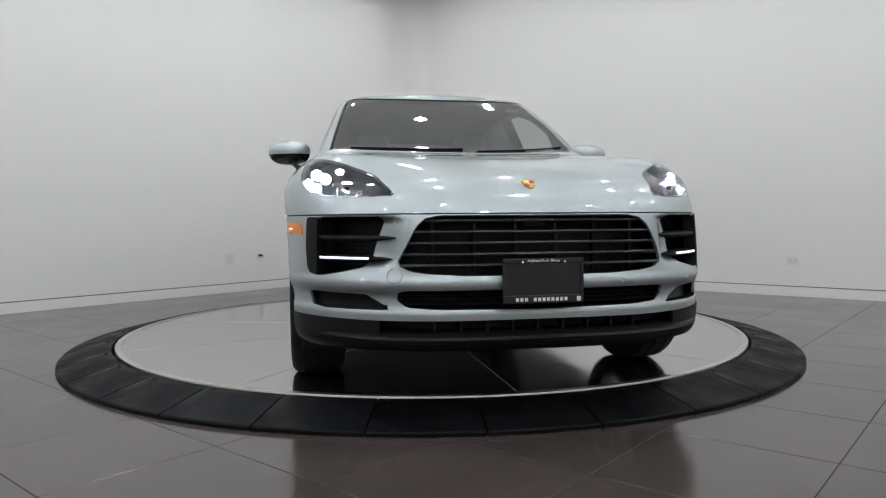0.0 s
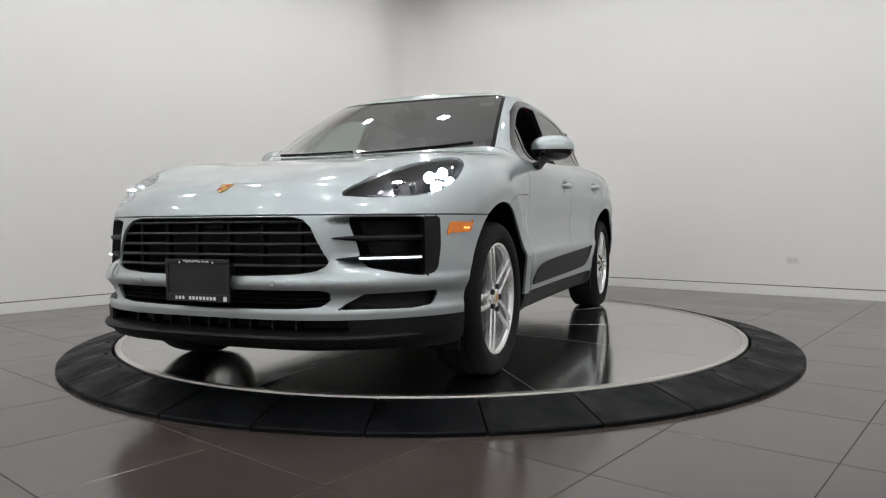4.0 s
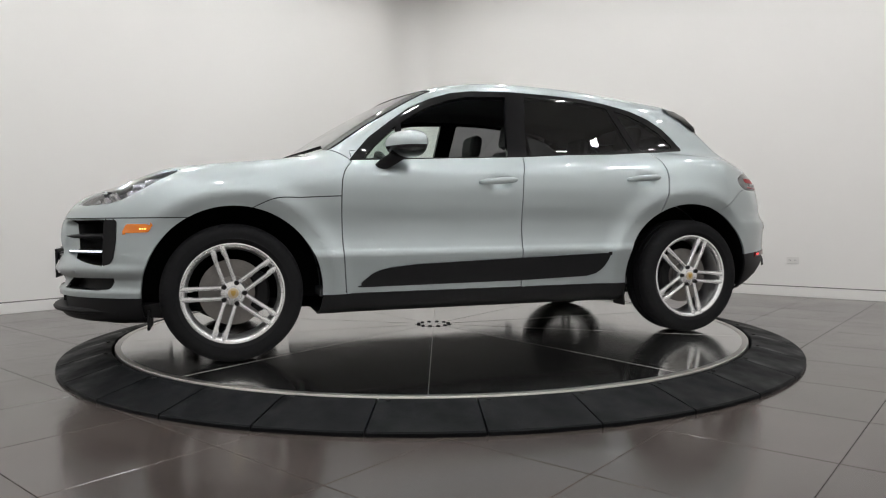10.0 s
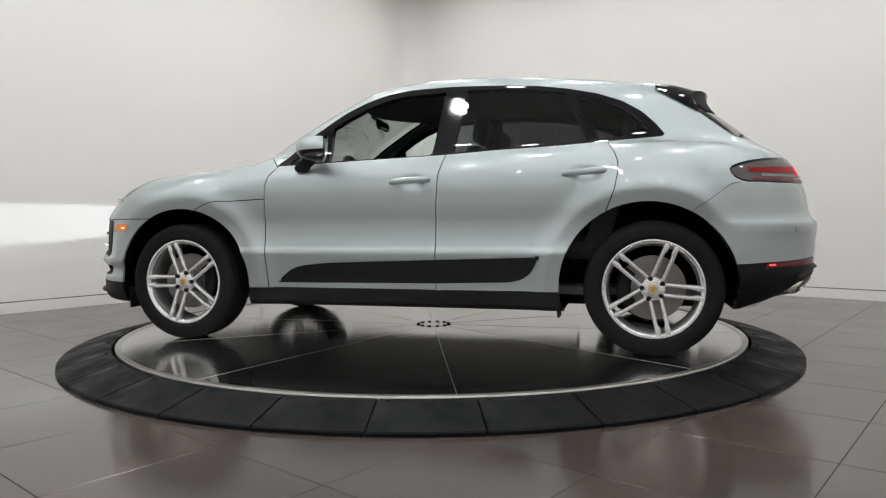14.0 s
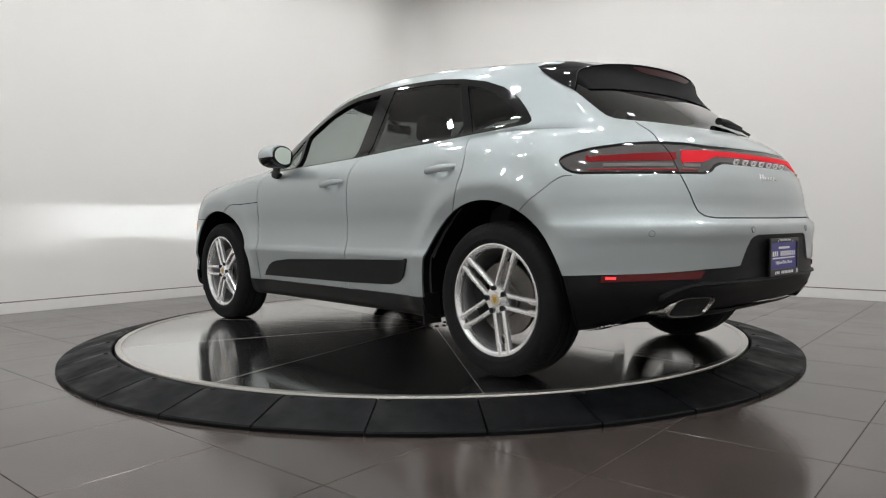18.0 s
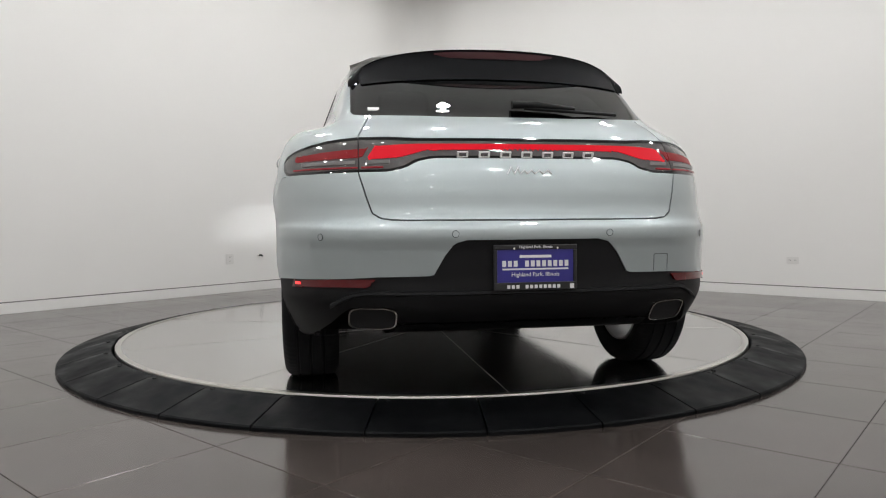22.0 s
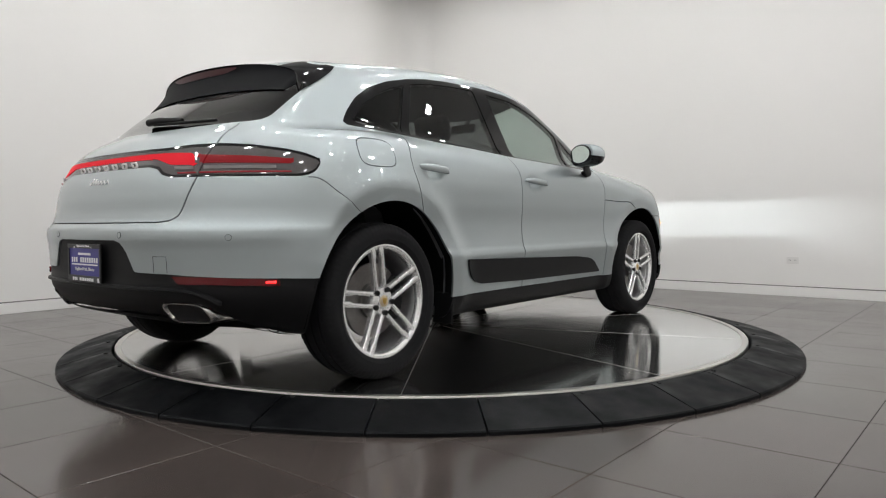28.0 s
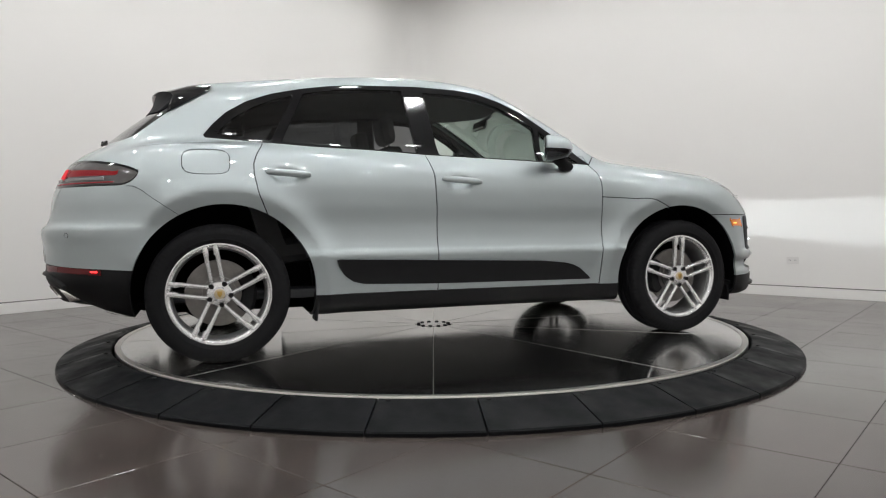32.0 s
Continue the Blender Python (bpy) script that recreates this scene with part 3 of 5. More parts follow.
def coords(p):
    x, a, z = p[:, 0], np.abs(p[:, 1]), p[:, 2]
    return x, a, z, x - a, a + 2 * np.maximum(x + 2.2, 0)


GAP = 0.0028


def cut_list():
    """Each cut: a field over (x, a, z, q, s) and where it holds."""
    on_side = lambda x, a, z: (a > 0.5) & (x > -1.75) & (x < 1.95) & (z < 1.56)
    arch = lambda xc, r: (lambda x, a, z, q, s: np.hypot(x - xc, z - 0.362) - r)
    cuts = []
    for xc, r in ARCHES:
        cuts.append((arch(xc, r), lambda x, a, z: (a > 0.5) & (z < 0.9), 0))
    for o in (DLO, FRONT_PANE, SAIL_PANE, REAR_PANE, QUARTER_PANE):
        cuts.append((lambda x, a, z, q, s, o=o: o(x, z), lambda x, a, z: (a > 0.45) & (z > 1.0) & (x > -1.6) & (x < 0.9), 0))
    for o in (FRONT_DOOR, REAR_DOOR):
        cuts.append((lambda x, a, z, q, s, o=o: o(x, z), lambda x, a, z: on_side(x, a, z) & (z < 1.19), GAP))
    cuts.append((lambda x, a, z, q, s: BLADE(x, z), lambda x, a, z: on_side(x, a, z) & (z < 0.6), 0))
    cuts.append((lambda x, a, z, q, s: MARKER(x, z), lambda x, a, z: (a > 0.6) & (x > 1.6) & (z < 0.8), 0))
    cuts.append((lambda x, a, z, q, s: z - 0.333, lambda x, a, z: (x > -1.1) & (x < 1.1), 0))
    cuts.append((lambda x, a, z, q, s: z - 0.352, lambda x, a, z: x > 1.3, 0))
    cuts.append((lambda x, a, z, q, s: z - 0.752, lambda x, a, z: x > 1.45, GAP))
    cuts.append((lambda x, a, z, q, s: z - seam_fender(x), lambda x, a, z: (x > 0.7) & (x < 1.34) & (a > 0.6), GAP))
    cuts.append((lambda x, a, z, q, s: x - 1.12 + 0.52 * a * a, lambda x, a, z: (z > 1.03) & (x > 0.5) & (x < 1.3), 0.004))
    cuts.append((lambda x, a, z, q, s: 0.44 - 0.62 * a * a - x, lambda x, a, z: (z > 1.3) & (x > -0.2), 0))
    cuts.append((lambda x, a, z, q, s: a - (0.60 + 0.215 * (x - 0.2)), lambda x, a, z: (z > 1.05) & (x > 0.0) & (x < 1.1), 0))
    cuts.append((lambda x, a, z, q, s: a - (0.60 + 0.215 * (x - 0.2)) + 0.020, lambda x, a, z: (z > 1.05) & (x > 0.0) & (x < 1.1), 0))
    cuts.append((lambda x, a, z, q, s: 0.415 - 0.62 * a * a - x, lambda x, a, z: (z > 1.3) & (x > -0.2), 0))
    for o in (HEADLIGHT, INTAKE, INTAKE_BLADE, SIDE_SLOT):
        cuts.append((lambda x, a, z, q, s, o=o: o(q, z), lambda x, a, z: (x > 1.5) & (a > 0.45), 0))
    for o in (GRILLE, LOW_GRILLE):
        cuts.append((lambda x, a, z, q, s, o=o: o(a, z), lambda x, a, z: (x > 1.9) & (a < 0.65), 0))
    cuts.append((lambda x, a, z, q, s: BAND(s, z) + 0.011, lambda x, a, z: (x < -1.65) & (z < 1.12), 0))
    for o in (BAND, GLOW, GLOW_SIDE, REFLECTOR):
        cuts.append((lambda x, a, z, q, s, o=o: o(s, z), lambda x, a, z: (x < -1.65) & (z < 1.12), 0))
    cuts.append((lambda x, a, z, q, s: PIPE(a, z), lambda x, a, z: (x < -1.9) & (z < 0.5), 0))
    cuts.append((lambda x, a, z, q, s: a - 0.60, lambda x, a, z: (x > 1.5) & (z < 0.36), 0))
    cuts.append((lambda x, a, z, q, s: HATCH(a, z), lambda x, a, z: (x < -1.55) & (z > 0.6), GAP))
    cuts.append((lambda x, a, z, q, s: REAR_GLASS(a, z), lambda x, a, z: (x < -1.5) & (z > 1.0), 0))
    cuts.append((lambda x, a, z, q, s: z - rear_black(a), lambda x, a, z: (x < -1.5) & (z < 0.8), 0))
    cuts.append((lambda x, a, z, q, s: z - seam_rear(x), lambda x, a, z: (x < -1.55) & (x > -1.88) & (a > 0.6) & (z > 0.6), 0.0018))
    return cuts


def cut_skin():
    v, t = skin(body_field, (-2.5, -1.04, 0.16), (2.44, 1.04, 1.70), 0.02)
    for field, where, gap in cut_list():
        for g in ((0,) if not gap else (-gap, gap)):
            x, a, z, q, s = coords(v)
            val = field(x, a, z, q, s) - g
            near = where(x, a, z)
            near = near[t].any(1)
            v, t, _ = split(v, t, val, near)
    # the filler door shows on one side only
    for g in (-0.0022, 0.0022):
        val = FUEL(v[:, 0], v[:, 2]) - g
        near = ((v[:, 1] < -0.5) & (v[:, 0] < -1.2) & (v[:, 2] > 0.9))[t].any(1)
        v, t, _ = split(v, t, val, near)
    for _ in range(2):
        g = gradient(body_field, v)
        v = v - (body_field(v) / np.maximum((g * g).sum(1), 0.05))[:, None] * g
    n = gradient(body_field, v)
    n /= np.linalg.norm(n, axis=1)[:, None]
    return v, t, n


SKIN_V, SKIN_T, SKIN_N = cut_skin()


def sort_faces():
    """Names the panel to which each face belongs."""
    c = SKIN_V[SKIN_T].mean(1)
    n = SKIN_N[SKIN_T].mean(1)
    x, a, z, q, s = coords(c)
    name = np.full(len(c), "body_side", dtype="<U20")

    def put(key, mask):
        name[mask] = key
    side = (a > 0.45)
    left = c[:, 1] > 0
    fd, rd = FRONT_DOOR(x, z), REAR_DOOR(x, z)
    cowl = x - 1.12 + 0.52 * a * a
    put("roof_panel", (z > 1.3) & (a < 0.5))
    put("bonnet", (cowl > 0) & (x > 0.7))
    ws = (cowl < -0.004) & (z > 1.05) & (x > 0)
    put("screen_frame", ws & (x > 0.415 - 0.62 * a * a) & (a < 0.60 + 0.215 * (x - 0.2)))
    put("windscreen", (cowl < -0.004) & (x > 0.44 - 0.62 * a * a) & (a < 0.58 + 0.215 * (x - 0.2)) & (z > 1.05) & (x > 0))
    put("seam", (np.abs(cowl) < 0.004) & (x > 0.5) & (z > 1.03))
    low_f = (x > 0.7) & (x < 1.36) & (z < seam_fender(x)) & side
    put("front_fender", low_f)
    put("front_bumper", (x > 1.36) & (z < 0.752))
    put("seam", (np.abs(z - 0.752) < GAP) & (x > 1.45))
    put("seam", (np.abs(z - seam_fender(x)) < GAP) & (x > 0.79) & (x < 1.3) & side)
    put("rear_bumper", (x < -1.62) & (z < seam_rear(x)))
    put("seam", (np.abs(z - seam_rear(x)) < 0.0018) & (x < -1.6) & (x > -1.868) & side)
    h = HATCH(a, z)
    put("tailgate", (x < -1.62) & (h < 0))
    put("seam", (np.abs(h) < GAP) & (x < -1.62) & (z < 1.15) & (n[:, 0] < 0.2))
    d = DLO(x, z)
    put("front_door", side & (fd < 0) & (d > 0))
    put("rear_door", side & (rd < 0) & (d > 0))
    put("seam", side & (d > 0.002) & (x > -1.5) & (x < 1.0) & (z < 1.15) & (z > 0.333) & ((np.abs(fd) < GAP) | (np.abs(rd) < GAP)))
    fu = FUEL(x, z)
    put("fuel_flap", (c[:, 1] < -0.5) & (fu < 0))
    put("seam", (c[:, 1] < -0.5) & (np.abs(fu) < 0.0022))
    put("rocker", (z < 0.333) & (x < 1.1) & (x > -1.1))
    put("front_lip", (x > 1.3) & (z < 0.352))
    put("lip_opening", (x > 1.5) & (z < 0.352) & (z > 0.285) & (a < 0.60))
    put("rear_apron", (x < -1.5) & (z < rear_black(a)))
    put("blade", side & (BLADE(x, z) < 0) & (x > -1) & (x < 1))
    up = side & (z > 1.0) & (x > -1.6) & (x < 0.9)
    put("window_surround", up & (d < 0))
    put("front_pane", up & (FRONT_PANE(x, z) < 0))
    put("sail_pane", up & (SAIL_PANE(x, z) < 0))
    put("rear_pane", up & (REAR_PANE(x, z) < 0))
    put("quarter_pane", up & (QUARTER_PANE(x, z) < 0))
    fr = (x > 1.5) & (a > 0.45)
    put("headlight", fr & (HEADLIGHT(q, z) < 0))
    put("intake", fr & (INTAKE(q, z) < 0))
    put("intake_blade", fr & (INTAKE_BLADE(q, z) < 0))
    put("side_slot", fr & (SIDE_SLOT(q, z) < 0) & (z > 0.352))
    put("grille", (x > 1.9) & (GRILLE(a, z) < 0))
    put("low_grille", (x > 1.9) & (LOW_GRILLE(a, z) < 0))
    put("marker", (x > 1.6) & side & (MARKER(x, z) < 0))
    rr = (x < -1.65) & (z < 1.12)
    put("band_frame", rr & (BAND(s, z) < 0))
    put("band", rr & (BAND(s, z) < -0.011))
    put("glow", rr & (GLOW(s, z) < 0))
    put("glow_side", rr & (GLOW_SIDE(s, z) < 0))
    put("seam", rr & (BAND(s, z) < 0) & (np.abs(h) < GAP))
    put("reflector", rr & (REFLECTOR(s, z) < 0))
    put("rear_glass", (x < -1.5) & (REAR_GLASS(a, z) < 0) & (n[:, 0] < -0.08) & (z < 1.47))
    put("floor_pan", (z < 0.34) & (n[:, 2] < -0.8) & (a < 0.8))
    put("gone", (x < -1.9) & (PIPE(a, z) < 0))
    for xc, r in ARCHES:
        put("gone", (np.hypot(x - xc, z - 0.362) < r) & (a > 0.5) & (z < 0.9))
    # sunk seams and flush panels never mix sides
    return name, left


FACE_NAME, FACE_LEFT = sort_faces()


def edges_of(t):
    e = np.concatenate([t[:, [0, 1]], t[:, [1, 2]], t[:, [2, 0]]])
    key = np.sort(e, 1)
    u, idx, cnt = np.unique(key, axis=0, return_index=True, return_counts=True)
    return e[idx[cnt == 1]]


def panel(name, key, mat, parent, label="", side=None, lift=0.0, depth=0.012, flip=False, keep=None, rim=True, mask=None):
    """One panel of the skin: its outer face at a lift over the skin and a folded edge of that depth. side: 1 left, -1 right."""
    m = FACE_NAME == key
    if side:
        m &= FACE_LEFT == (side > 0)
    if mask is not None:
        m &= mask
    if keep is not None:
        m &= keep(SKIN_V[SKIN_T].mean(1))
    t = SKIN_T[m]
    if not len(t):
        return None
    used, inv = np.unique(t, return_inverse=True)
    t = inv.reshape(-1, 3)
    n = SKIN_N[used]
    v = SKIN_V[used] + n * lift
    faces = t.tolist()
    if flip:
        faces = [f[::-1] for f in faces]
        return part(name, mesh_of(name, v, faces, -n), mat, parent, label)
    if rim:
        e = edges_of(t)
        d = v[e[:, 1]] - v[e[:, 0]]
        en = np.cross(d, (n[e[:, 0]] + n[e[:, 1]]) / 2)
        en /= np.maximum(np.linalg.norm(en, axis=1), 1e-9)[:, None]
        k = len(v)
        a0, a1 = v[e[:, 0]], v[e[:, 1]]
        b0, b1 = a0 - n[e[:, 0]] * depth, a1 - n[e[:, 1]] * depth
        rv = np.stack([a0, b0, b1, a1], 1).reshape(-1, 3)
        rn = np.repeat(en, 4, 0)
        faces += [[k + 4 * i, k + 4 * i + 1, k + 4 * i + 2, k + 4 * i + 3] for i in range(len(e))]
        v, n = np.concatenate([v, rv]), np.concatenate([n, rn])
    return part(name, mesh_of(name, v, faces, n), mat, parent, label)


def hollow(name, key, mat, parent, push, label="", side=None):
    """A recess behind an opening: walls and a back set in by the vector push."""
    m = FACE_NAME == key
    if side:
        m &= FACE_LEFT == (side > 0)
    t = SKIN_T[m]
    used, inv = np.unique(t, return_inverse=True)
    t = inv.reshape(-1, 3)
    v = SKIN_V[used]
    back = v + np.asarray(push, float)
    e = edges_of(t)
    k = len(v)
    faces = [[a + k, b + k, c + k] for a, b, c in t.tolist()] + [[a, a + k, b + k, b] for a, b in e.tolist()]
    return part(name, mesh_of(name, np.concatenate([v, back]), faces, sharp=30), mat, parent, label)


def on_skin(x=None, y=None, z=None):
    """The missing coordinate on the skin, searched from outside along its axis."""
    s = np.linspace(2.6, 0.0, 1301)
    if y is None:
        p = np.stack([np.full_like(s, x), s, np.full_like(s, z)], 1)
    elif z is None:
        p = np.stack([np.full_like(s, x), np.full_like(s, y), s], 1)
    elif z is not None and x == "front":
        p = np.stack([s, np.full_like(s, y), np.full_like(s, z)], 1)
    else:
        p = np.stack([-s, np.full_like(s, y), np.full_like(s, z)], 1)
    f = body_field(p)
    i = max(int(np.argmax(f < 0)), 1)
    w = f[i - 1] / (f[i - 1] - f[i])
    return Vector(p[i - 1] * (1 - w) + p[i] * w)


def skin_normal(p):
    n = gradient(body_field, np.array([tuple(p)]))[0]
    return Vector(n).normalized()


car = thing("car", "silver-blue metallic compact SUV with lit lamps on the turntable", "car", at=pose(0, 0, DECK))


def islands(key):
    """Masks of the unconnected stretches of a panel, each side apart."""
    idx = np.nonzero(FACE_NAME == key)[0]
    t = SKIN_T[idx]
    out = []
    for left in (True, False):
        mine = FACE_LEFT[idx] == left
        tt, ii = t[mine], idx[mine]
        lab = np.arange(len(SKIN_V))
        while True:
            low = lab[tt].min(1)
            before = lab.copy()
            for c in range(3):
                np.minimum.at(lab, tt[:, c], low)
            if (lab == before).all():
                break
        ids, cnt = np.unique(lab[tt[:, 0]], return_counts=True)
        for i, c in zip(ids, cnt):
            if c >= 6:
                m = np.zeros(len(FACE_NAME), bool)
                m[ii[lab[tt[:, 0]] == i]] = True
                out.append(m)
    return out


SEAM_ISLANDS = islands("seam")


def car_panels():
    panel("bonnet", "bonnet", PAINT, car)
    panel("roof_panel", "roof_panel", PAINT, car, rim=False)
    panel("front_bumper", "front_bumper", PAINT, car)
    panel("rear_bumper", "rear_bumper", PAINT, car)
    panel("tailgate", "tailgate", PAINT, car)
    panel("windscreen", "windscreen", SCREEN, car, "clear laminated windscreen", rim=False, lift=-0.003)
    panel("windscreen_border", "screen_frame", GLOSSBLACK, car, "black printed border of the windscreen", lift=-0.003, rim=False)
    panel("rear_window", "rear_glass", BACKGLASS, car, "dark tinted rear window", rim=False, lift=-0.003)
    panel("front_lip", "front_lip", BLACK, car, "black plastic lower front apron", lift=0.004)
    panel("rear_apron", "rear_apron", BLACK, car, "black plastic lower rear apron", lift=-0.006)
    panel("floor_pan", "floor_pan", BLACK, car, "black underbody cover", rim=False)
    panel("fuel_flap", "fuel_flap", PAINT, car)
    for s in (1, -1):
        for k in range(len(SEAM_ISLANDS)):
            panel("shut_line", "seam", DARK, car, "dark shut line between panels", side=s, lift=-0.007, rim=False, mask=SEAM_ISLANDS[k])
        panel("side_frame", "body_side", PAINT, car, side=s)
        panel("front_fender", "front_fender", PAINT, car, side=s)
        for key in ("front_door", "rear_door"):
            d = panel(key, key, PAINT, car, side=s)
            panel("door_card", key, CABIN, d, "black inner door trim", side=s, lift=-0.07, flip=True)
        panel("side_sill", "rocker", BLACK, car, "black plastic side sill", side=s, lift=0.003)
        panel("side_blade", "blade", BLACK, car, "matt black door blade", side=s, lift=0.009, depth=0.016)
        panel("window_surround", "window_surround", GLOSSBLACK, car, "gloss black window surround", side=s, lift=-0.002, depth=0.03)
        # the driver's window is wound down
        if s < 0:
            panel("front_side_window", "front_pane", GLASS, car, "clear side window", side=s, rim=False, lift=-0.006)
        panel("sail_window", "sail_pane", GLASS, car, "small clear corner window", side=s, rim=False, lift=-0.006)
        panel("rear_side_window", "rear_pane", TINTED, car, "dark privacy glass", side=s, rim=False, lift=-0.005)
        panel("quarter_window", "quarter_pane", TINTED, car, "dark privacy glass", side=s, rim=False, lift=-0.005)
        panel("cabin_lining", "body_side", CABIN, car, "dark pillar lining", side=s, lift=-0.035, flip=True, keep=lambda c: (c[:, 2] > 0.95) & (c[:, 0] > -1.9) & (c[:, 0] < 0.9))
    panel("headlining", "roof_panel", LINING, car, "grey roof lining", lift=-0.035, flip=True)


car_panels()


# ---- wheels ----
CAPGOLD = material("pale_gold_cap", (0.62, 0.52, 0.36), 0.3, metal=0.7)
GOLD = material("gold_emblem", (0.55, 0.36, 0.10), 0.3, metal=0.8)
BARREL = material("rim_barrel_grey", (0.40, 0.40, 0.40), 0.4, metal=0.8, scale=10, vary=0.15)
REDENAMEL = material("red_enamel", (0.35, 0.02, 0.02), 0.3)


def spoke(a, off):
    """One bar of a twin spoke: from the hub to the rim, wider at its outer end."""
    rings = []
    for r, w0, w1, y, d in ((0.045, -0.010, 0.010, -0.016, 0.030), (0.085, -0.010, 0.010, -0.013, 0.026), (0.150, -0.0105, 0.0105, -0.009, 0.024), (0.196, -0.011, 0.011, -0.006, 0.024),
                            (0.207, -0.017, 0.011, -0.005, 0.026), (0.232, -0.017, 0.011, -0.004, 0.030), (0.252, -0.014, 0.012, -0.004, 0.030)):
        s = 1 if off > 0 else -1
        lo, hi = (off + w0, off + w1) if s > 0 else (off - w1, off - w0)
        m = (lo + hi) / 2
        ring = [(r, lo, y - d), (r, lo, y - 0.005), (r, lo + 0.004, y), (r, m, y + 0.001), (r, hi - 0.004, y), (r, hi, y - 0.005), (r, hi, y - d)]
        rings.append([(q * math.cos(a) - t * math.sin(a), yy, q * math.sin(a) + t * math.cos(a)) for q, t, yy in ring])
    return bar_loft("spoke", rings, 30)


def tyre_mesh():
    prof = [(-0.185, 0.252), (-0.205, 0.262), (-0.226, 0.300), (-0.226, 0.325), (-0.212, 0.347), (-0.196, 0.356)]
    for c in (-0.160, -0.105, -0.050):
        prof += [(c - 0.006, 0.360), (c - 0.004, 0.353), (c + 0.004, 0.353), (c + 0.006, 0.360)]
    prof += [(-0.014, 0.356), (0.001, 0.346), (0.013, 0.328), (0.017, 0.305), (0.0125, 0.290), (0.0135, 0.283), (0.006, 0.268), (-0.003, 0.258), (-0.012, 0.252)]
    me = lathe("tyre", prof, 240, "y", sharp=32)
    k = len(prof)
    for i, v in enumerate(me.vertices):
        ring, j = divmod(i, k)
        if j in (3, 4, 5, k - 9, k - 8, k - 7) and ring % 3 == 0:
            r = math.hypot(v.co.x, v.co.z)
            v.co.x *= (r - 0.0035) / r
            v.co.z *= (r - 0.0035) / r
    return me


def wheel_meshes():
    rim = lathe("rim", [(-0.034, 0.236), (-0.020, 0.2365), (-0.010, 0.240), (-0.0055, 0.246), (-0.004, 0.250), (-0.001, 0.252), (0.000, 0.260), (-0.002, 0.264), (-0.010, 0.265), (-0.034, 0.256)], 128, "y", sharp=35)
    barrel = lathe("rim_barrel", [(-0.033, 0.237), (-0.060, 0.226), (-0.200, 0.240), (-0.200, 0.250), (-0.060, 0.250), (-0.033, 0.250)], 96, "y", sharp=40)
    bolt = bmesh.new()
    cylinder(bolt, 0.0125, 0.012, Matrix.Rotation(radians(90), 4, "X"), 16)
    bolt_me = bpy.data.meshes.new("wheel_bolt")
    bolt.to_mesh(bolt_me)
    bolt.free()
    hub = lathe("hub", [(-0.060, 0.0), (-0.060, 0.068), (-0.030, 0.068), (-0.016, 0.060), (-0.013, 0.036), (-0.010, 0.034), (-0.008, 0.0)], 60, "y", sharp=30, closed=False)
    disc = lathe("brake_disc", [(-0.105, 0.085), (-0.085, 0.085), (-0.085, 0.172), (-0.105, 0.172)], 72, "y")
    hat = lathe("disc_hat", [(-0.100, 0.0), (-0.066, 0.06), (-0.070, 0.084), (-0.100, 0.086)], 48, "y", closed=False)
    return rim, bolt_me, hub, disc, hat, barrel


RIM_ME, BOLT_ME, HUB_ME, BRAKE_ME, HAT_ME, BARREL_ME = wheel_meshes()
TYRE_ME = tyre_mesh()


def shield(w, h, d):
    """A small heater-shaped emblem, flat in x and z, facing +y."""
    pts = [(-0.5, 0.5), (-0.25, 0.46), (0, 0.5), (0.25, 0.46), (0.5, 0.5), (0.5, 0.05), (0.35, -0.28), (0.0, -0.55), (-0.35, -0.28), (-0.5, 0.05)]
    rings = [[(x * w * k, y, z * h * k) for x, z in pts] for k, y in ((1, 0), (1, d * 0.7), (0.85, d))]
    return bar_loft("emblem", rings, 30)


def wheel(x, side, turn):
    w = part("wheel", RIM_ME.copy(), ALLOY, car, "silver alloy wheel with five twin spokes")
    w.matrix_basis = pose(x, 0.925 * side, HUBZ, 0, 0, 0 if side > 0 else 180)
    part("tyre", TYRE_ME, TYRE, w, "black road tyre")
    part("hub", HUB_ME, ALLOY, w)
    part("rim_barrel", BARREL_ME, BARREL, w, "dark grey inner rim barrel")
    part("brake_disc", BRAKE_ME, IRON, w, "bare steel brake disc")
    part("disc_hat", HAT_ME, IRON, w)
    ang = turn if side > 0 else 180 - turn
    for i in range(5):
        a = radians(ang + 72 * i)
        for off in (0.0280, -0.0280):
            part("spoke", spoke(a, off), ALLOY, w)
        b = a + radians(36)
        part("wheel_bolt", BOLT_ME, BLACK, w).location = (0.056 * math.cos(b), -0.012, 0.056 * math.sin(b))
    part("centre_cap", lathe("centre_cap", [(-0.010, 0.0275), (-0.0075, 0.026), (-0.006, 0.020), (-0.0058, 0.0)], 36, "y", closed=False), CAPGOLD, w, "pale gold centre cap")
    e = part("wheel_emblem", shield(0.024, 0.030, 0.002), GOLD, w, "gold and red centre emblem")
    e.location = (0, -0.0062, 0)
    # caliper ahead of or behind the axle
    rings = []
    for i in range(9):
        a = radians((-40 if side > 0 else 140) + (180 if x > 0 else 0) + i * 10)
        k = 0.9 if i in (0, 8) else 1.0
        rings.append([(r * math.cos(a), y, r * math.sin(a)) for r, y in ((0.112, -0.120), (0.112, -0.072), (0.125, -0.060 - 0.01 * (1 - k)), (0.175 * k, -0.060), (0.188 * k, -0.072), (0.188 * k, -0.120))])
    cal = bar_loft("brake_caliper", rings, 30)
    part("brake_caliper", cal, BLACK, w, "black brake caliper")
    return w


